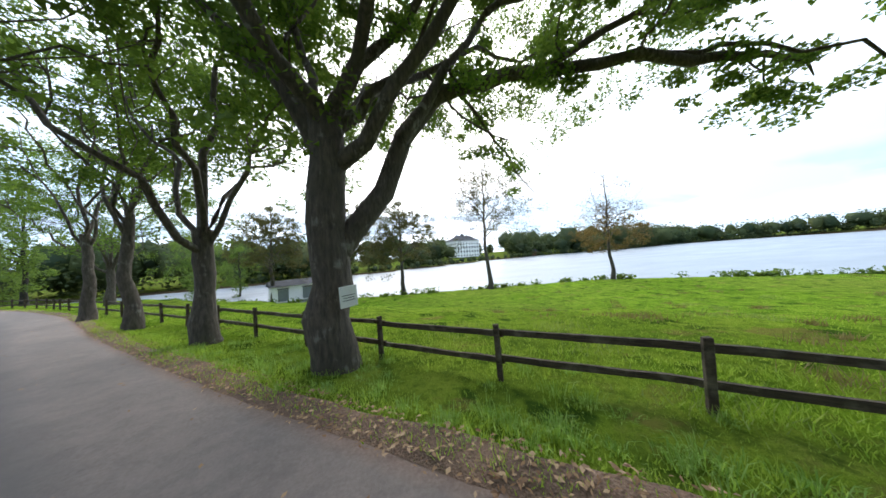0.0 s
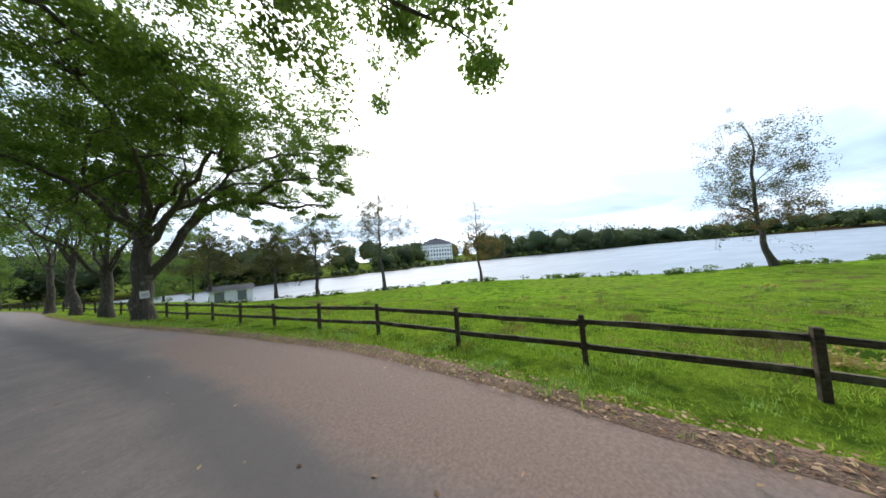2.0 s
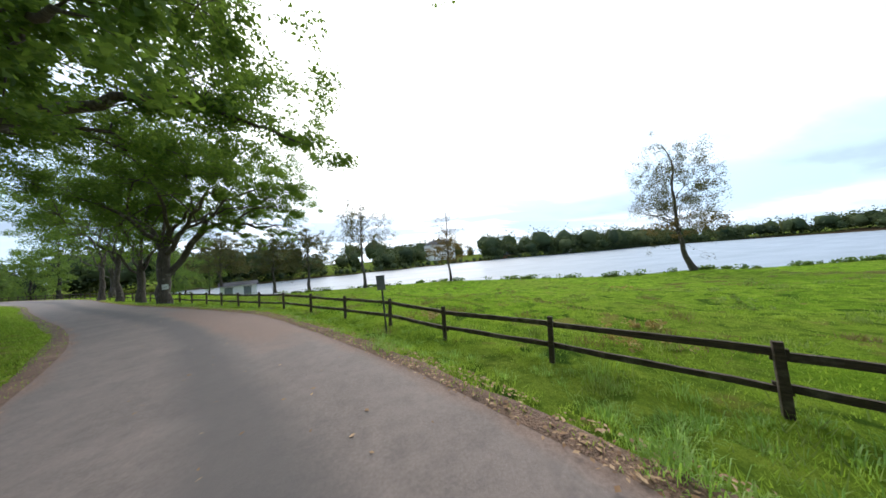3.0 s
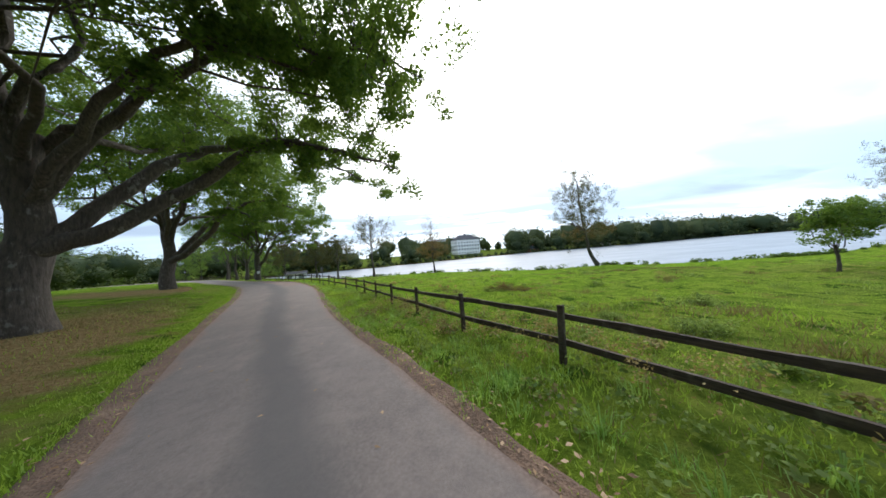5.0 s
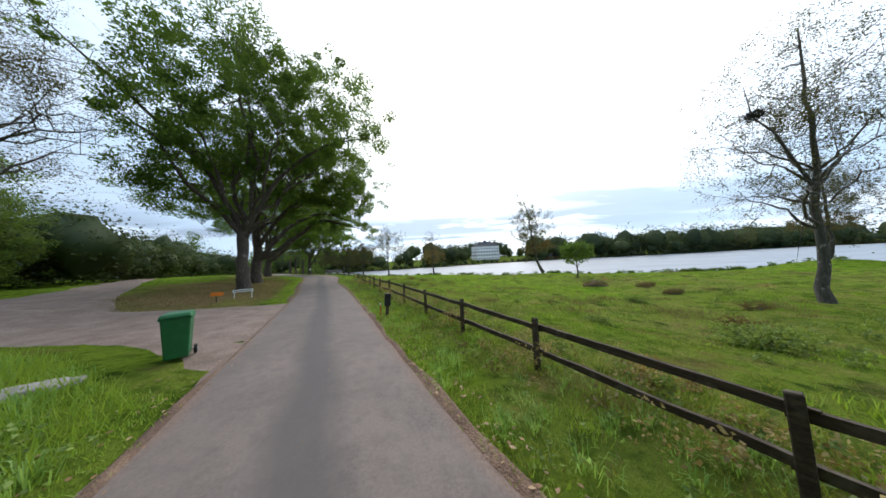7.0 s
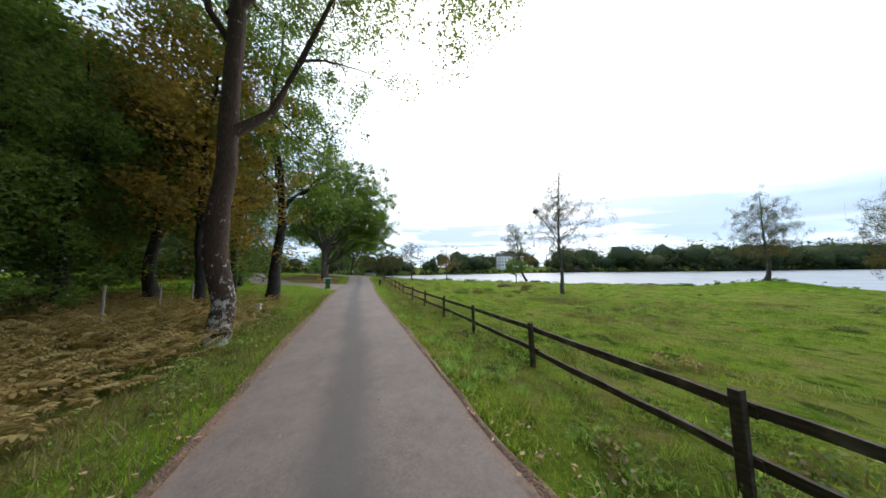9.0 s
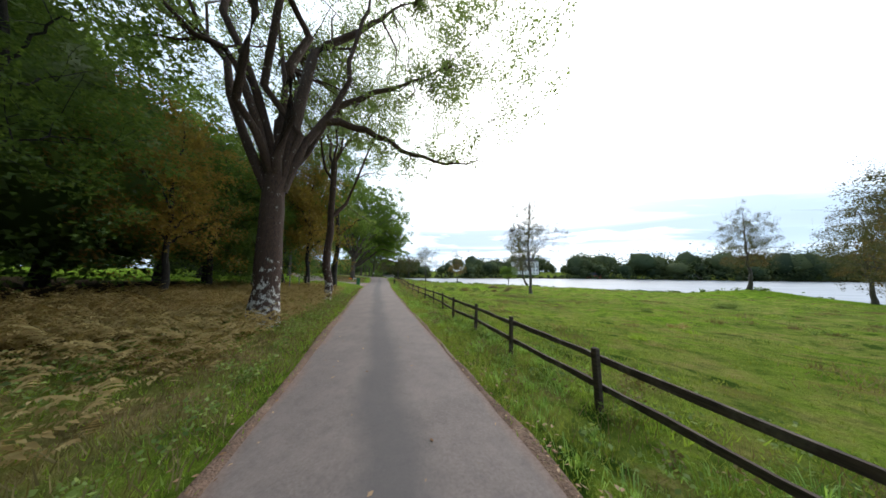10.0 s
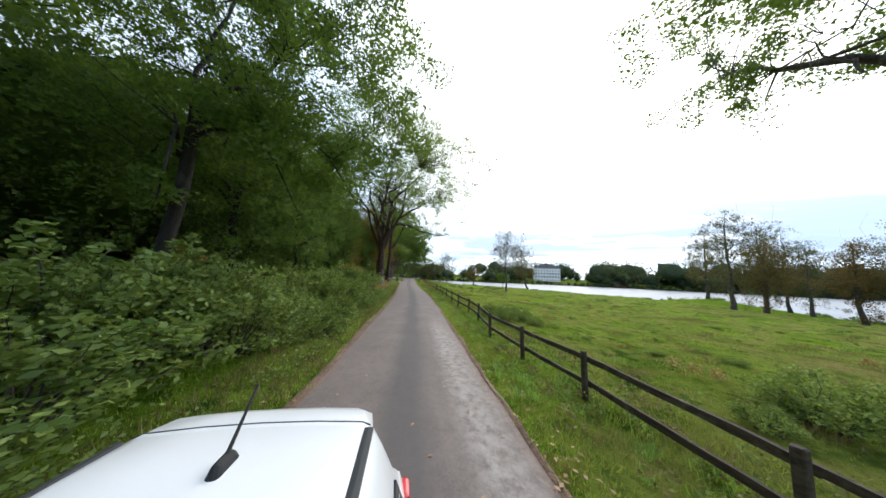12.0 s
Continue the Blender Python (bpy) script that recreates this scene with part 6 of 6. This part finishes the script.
keep = np.sin(x * 0.8 + 2) * np.cos(y * 0.6) + rng.uniform(-1, 1, len(x)) > -0.1
V, F = blades(rng, x[keep], y[keep], 0.17, 0.0065, 0.8)
tagged(link_mesh("verge_straw", V, F, DRY_BLADE), "pale dry grass stems among the green verge", "grass", kind="stuff")
x, y = beside(rng, 20000, 14, 68, 0.1, 1.5, -1, 0.9)
V, F = blades(rng, x, y, 0.24, 0.0085, 0.8)
tagged(link_mesh("verge_straw", V, F, DRY_BLADE), "yellowish long grass at the foot of the shrubs", "grass", kind="stuff")
x, y = beside(rng, 26000, 60, 74, 0.5, 7, -1, 0.9)
keep = off_drive(x, y) > 0.4
V, F = blades(rng, x[keep], y[keep], 0.34, 0.011, 0.8)
tagged(link_mesh("grass_tufts", V, F, BLADE), "tall lush grass beside the gravel drive", "grass", kind="stuff")
for s_ in (1, -1):
    x, y = beside(rng, 16000, 14, 150, -0.10, 0.40, s_, 1.0)
    keep = (off_drive(x, y) > 0.2) & (np.sin(x * 1.7) * np.cos(y * 1.3) + rng.uniform(-1.2, 1.2, len(x)) > -0.2)
    V, F = blades(rng, x[keep], y[keep], 0.10, 0.008, 0.9)
    V[:, 2] = np.maximum(V[:, 2], 0.0)
    tagged(link_mesh("edge_grass", V, F, BLADE), "grass creeping over the lane's broken edge", "grass", kind="stuff")
x, y = beside(rng, 40000, 80, 104, 1.2, 9.0, -1, 1.0)
keep = np.sin(x * 0.7) * np.cos(y * 0.9) + rng.uniform(-1, 1, len(x)) > -0.5
V, F = blades(rng, x[keep], y[keep], 0.12, 0.012, 1.3)
tagged(link_mesh("oak_litter_straw", V, F, DRY_BLADE), "dead straw and thin grass below the old oaks", "grass", kind="stuff")
# taller tufts


def tufts(rng, tx, ty, per, spread, tall, wide):
    """Arching grass tufts: each blade a bent strip of three triangles leaning out of its tuft."""
    n = len(tx) * per
    a, q = rng.uniform(0, 2 * np.pi, n), np.abs(rng.normal(0, 1, n))
    big = np.repeat(rng.uniform(0.6, 1.35, len(tx)), per)
    x, y = np.repeat(tx, per) + np.cos(a) * q * spread * big, np.repeat(ty, per) + np.sin(a) * q * spread * big
    a = a + rng.normal(0, 0.5, n)
    h = tall * big * rng.uniform(0.5, 1.2, n)
    out = h * rng.uniform(0.25, 1.1, n)
    p = np.stack([x, y, height(x, y, False) - 0.02], 1)
    d, s = np.stack([np.cos(a), np.sin(a), 0 * a], 1), np.stack([-np.sin(a), np.cos(a), 0 * a], 1) * (wide * rng.uniform(0.6, 1.3, n))[:, None]
    bow = p + d * (out * 0.38)[:, None] + np.stack([0 * h, 0 * h, h * 0.8], 1)
    tip = p + d * out[:, None] + np.stack([0 * h, 0 * h, h * rng.uniform(0.55, 1.0, n)], 1)
    V = np.stack([p - s, p + s, bow - s * 0.8, bow + s * 0.8, tip], 1).reshape(-1, 3)
    i = 5 * np.arange(n)[:, None]
    return V, np.concatenate([i + [0, 1, 3], i + [0, 3, 2], i + [2, 3, 4]])


r2 = np.random.default_rng(91)
tx, ty = beside(r2, 1500, 16, 128, 0.12, 2.6, 1, 1.0)
ok = np.sin(tx * 0.9 + 1) * np.cos(ty * 0.8) + r2.uniform(-0.9, 0.9, len(tx)) > -0.1
V, F = tufts(r2, tx[ok], ty[ok], 52, 0.13, 0.165, 0.006)
tagged(link_mesh("verge_tufts", V, F, TUFT), "thick arching tufts of lush grass on the verge", "grass", kind="stuff")
tx, ty = beside(r2, 300, 60, 74, 0.6, 6, -1, 1.0)
ok = off_drive(tx, ty) > 0.5
V, F = tufts(r2, tx[ok], ty[ok], 60, 0.15, 0.24, 0.007)
tagged(link_mesh("verge_tufts", V, F, TUFT), "lush grass tufts beside the gravel drive", "grass", kind="stuff")
tx, ty = beside(rng, 260, 16, 120, 0.9, 3.0, 1, 1.0)
x = np.repeat(tx, 60) + rng.normal(0, 0.11, 260 * 60)
y = np.repeat(ty, 60) + rng.normal(0, 0.11, 260 * 60)
V, F = blades(rng, x, y, 0.19, 0.006, 0.8)
tagged(link_mesh("grass_tufts", V, F, BLADE), "long drooping grass tufts at the foot of the fence", "grass", kind="stuff")
tx, ty = beside(rng, 170, 16, 120, 1.0, 26.0, 1, 1.2)
x = np.repeat(tx, 70) + rng.normal(0, 0.2, 170 * 70)
y = np.repeat(ty, 70) + rng.normal(0, 0.2, 170 * 70)
V, F = blades(rng, x, y, 0.30, 0.009, 0.7)
tagged(link_mesh("dry_tufts", V, F, DRY_BLADE), "dry straw-coloured tufts in the pasture", "grass", kind="stuff")
for seed, mat, count, hgt, lab in ((31, SHRUB_LEAF, 420, 0.22, "dark green tussocks scattered over the pasture"), (32, DRY_BLADE, 260, 0.19, "brown dead tussocks scattered over the pasture"), (33, BLADE, 320, 0.16, "bright green tussocks scattered over the pasture")):
    r2 = np.random.default_rng(seed)
    tx, ty = beside(r2, count, 12, 124, 1.6, 56, 1, 1.35)
    ok = (across(tx, ty)[0] > 3.6) & (lake_depth(tx, ty) < -2)
    tx, ty = tx[ok], ty[ok]
    num = r2.integers(40, 150, len(tx))
    rad = np.repeat(r2.uniform(0.12, 0.75, len(tx)), num)
    x = np.repeat(tx, num) + r2.normal(0, 0.5, num.sum()) * rad * 1.5
    y = np.repeat(ty, num) + r2.normal(0, 0.5, num.sum()) * rad
    V, F = blades(r2, x, y, hgt, 0.013, 0.75)
    tagged(link_mesh("pasture_tussocks", V, F, mat), lab, "grass", kind="stuff")
r2 = np.random.default_rng(57)
tx, ty = beside(r2, 60, 12, 112, 4.5, 42, 1, 1.3)
ok = (across(tx, ty)[0] > 5) & (lake_depth(tx, ty) < -4)
tx, ty = tx[ok], ty[ok]
num = r2.integers(250, 900, len(tx))
rad = np.repeat(r2.uniform(0.7, 2.6, len(tx)), num)
x = np.repeat(tx, num) + r2.normal(0, 0.5, num.sum()) * rad * 1.5
y = np.repeat(ty, num) + r2.normal(0, 0.5, num.sum()) * rad * 0.8
V, F = blades(r2, x, y, 0.15, 0.013, 1.0)
tagged(link_mesh("straw_patches", V, F, DRY_BLADE), "straw-brown patches of dead grass in the pasture", "grass", kind="stuff")
for seed, mat, count, lab in ((58, SHRUB_LEAF, 70, "dark green thistles and docks in the pasture"), (59, FERN, 26, "withered brown dock stalks in the pasture")):
    r2 = np.random.default_rng(seed)
    tx, ty = beside(r2, count, 12, 112, 2.6, 34, 1, 1.5)
    ok = (across(tx, ty)[0] > 4.4) & (lake_depth(tx, ty) < -4)
    tx, ty = np.repeat(tx[ok], 7), np.repeat(ty[ok], 7)
    spread = np.repeat(r2.uniform(0.15, 0.5, ok.sum()), 7)
    c = np.stack([tx + r2.normal(0, 1, len(tx)) * spread, ty + r2.normal(0, 1, len(ty)) * spread, height(tx, ty, False) + r2.uniform(0.04, 0.5, len(tx)) * spread * 1.6], 1)
    V, F = leaves(r2, clumps(r2, c, 34, 0.17, 0.8), 0.075, 0.7)
    tagged(link_mesh("pasture_weeds", V, F, mat), lab, "weeds", kind="stuff")
for k, (mx, my, mr, mt) in enumerate(((20.8, 84.6, 0.70, 0.50), (23.6, 82.9, 0.45, 0.26), (22.9, 80.2, 0.40, 0.24))):
    earth_mound(mx, my, mr, mt, k + 1)
# sedge along the near shore
edge = spline(LAKE[2:16], 0.5)
spots = rng.integers(0, len(edge), 84)
pick = edge[np.clip(rng.choice(spots, 420) + rng.normal(0, 3.0, 420).astype(int), 0, len(edge) - 1)]
num = rng.integers(8, 60, 420)
wide_ = np.repeat(rng.uniform(0.08, 0.62, 420) ** 1.2, num)
x = np.repeat(pick[:, 0] - 0.6, num) + rng.normal(0, 1, num.sum()) * wide_
y = np.repeat(pick[:, 1] - 1.6, num) + rng.normal(0, 0.6, num.sum()) * wide_
z = height(x, y, False) + rng.uniform(0, 0.95, len(x)) * wide_ * 1.5
V, F = leaves(rng, np.stack([x, y, z], 1), 0.26, 0.9)
tagged(link_mesh("shore_sedge", V, F, WOOD_LEAF), "dark sedge clumps along the water's edge", "reeds", kind="stuff")
# bracken below the wood


def fronds(rng, x, y, z, long, pairs=9):
    """Arching fern fronds: leaflets in pairs along a bent stalk."""
    n = len(x)
    az, L = rng.uniform(0, 2 * np.pi, n), long * rng.uniform(0.55, 1.3, n)
    rise = rng.uniform(0.4, 1.5, n)
    t = np.linspace(0.22, 1, pairs)
    out = (L[:, None] * t * 0.9)
    up_ = L[:, None] * (t * rise[:, None] - 0.55 * t**2 * rise[:, None] ** 0.5)
    c = np.stack([x[:, None] + np.cos(az)[:, None] * out, y[:, None] + np.sin(az)[:, None] * out, z[:, None] + up_], -1)
    side = np.stack([-np.sin(az), np.cos(az), 0 * az], -1)[:, None] * (L[:, None] * 0.30 * (1.08 - t) ** 0.8)[..., None]
    fwd = np.stack([np.cos(az), np.sin(az), 0 * az], -1)[:, None] * (L * 0.055)[:, None, None]
    V = []
    for s in (-1, 1):
        tip = c + s * side + fwd * 1.2 - [0, 0, 0.03]
        V.append(np.stack([c - fwd * 0.7, c + s * side * 0.5 - fwd * 0.7, tip, c + fwd * 0.9], 2).reshape(-1, 3))
    V = np.vstack(V)
    return V, np.arange(len(V)).reshape(-1, 4)


fx_, fy_ = beside(rng, 6000, 37, 63, 1.3, 9, -1, 1.1)
near_x, near_y = beside(rng, 6500, 46, 60, 1.5, 7.5, -1, 1.0)
fx_, fy_ = np.concatenate([fx_, near_x]), np.concatenate([fy_, near_y])
keep = off_drive(fx_, fy_) > 1.5
fx_, fy_ = fx_[keep], fy_[keep]
V, F = fronds(rng, fx_, fy_, height(fx_, fy_) + rng.uniform(0.02, 0.42, len(fx_)), 0.40, 7)
tagged(link_mesh("bracken", V, F, FERN), "brown autumn bracken below the ash trees", "fern", kind="stuff")
fx_, fy_ = beside(rng, 620, 14, 70, 0.55, 5, -1, 1.6)
keep = off_drive(fx_, fy_) > 1.0
c = np.stack([fx_, fy_, height(fx_, fy_) + 0.16], 1)[keep]
V, F = leaves(rng, clumps(rng, c, 44, 0.34, 0.55), 0.06, 0.4)
tagged(link_mesh("nettles", V, F, SHRUB_LEAF), "low green weeds along the verge", "weeds", kind="stuff")
r2 = np.random.default_rng(45)
fx_, fy_ = beside(r2, 330, 58, 92, 1.4, 3.0, 1, 1.0)
c = np.stack([fx_, fy_, height(fx_, fy_, False) + r2.uniform(0.1, 0.5, 330)], 1)
V, F = leaves(r2, clumps(r2, c, 44, 0.22, 0.9), 0.042, 0.6)
tagged(link_mesh("fence_weeds", V, F, FERN), "tall dying weeds tangled in the lower rail", "weeds", kind="stuff")
for seed, mat, count, hgt, lab in ((41, SHRUB_LEAF, 620, 0.12, "dark leafy weeds along the fence"), (42, DRY_BLADE, 260, 0.14, "dead brown stalks and weeds along the fence")):
    r2 = np.random.default_rng(seed)
    fx_, fy_ = beside(r2, count, 14, 98, 0.35, 3.6, 1, 0.8)
    c = np.stack([fx_, fy_, height(fx_, fy_, False) + hgt], 1)
    V, F = leaves(r2, clumps(r2, c, 40, 0.24, 0.6), 0.06, 0.6)
    tagged(link_mesh("verge_weeds", V, F, mat), lab, "weeds", kind="stuff")
# fallen leaves
ls = [beside(rng, 5600, 16, 150, -0.15, 0.5, 1), beside(rng, 4200, 98, 135, -0.2, 0.5, 1), beside(rng, 3600, 16, 150, -0.25, 0.9, -1), beside(rng, 900, 16, 150, -3.6, 0.0, 1)]
x, y = np.concatenate([a for a, _ in ls]), np.concatenate([b for _, b in ls])
nn, hh, _ = across(x, y)
z = np.where(np.abs(nn) < hh, 0.055, height(x, y, False) + 0.045)
V, F = leaves(rng, np.stack([x, y, z], 1), 0.06, 0.05)
V[:, 2] = np.repeat(z, 4) + np.abs(V[:, 2] - np.repeat(z, 4)) * 0.35
tagged(link_mesh("fallen_leaves", V, F, LITTER), "brown fallen oak leaves along the lane's edges", "leaves", kind="stuff")
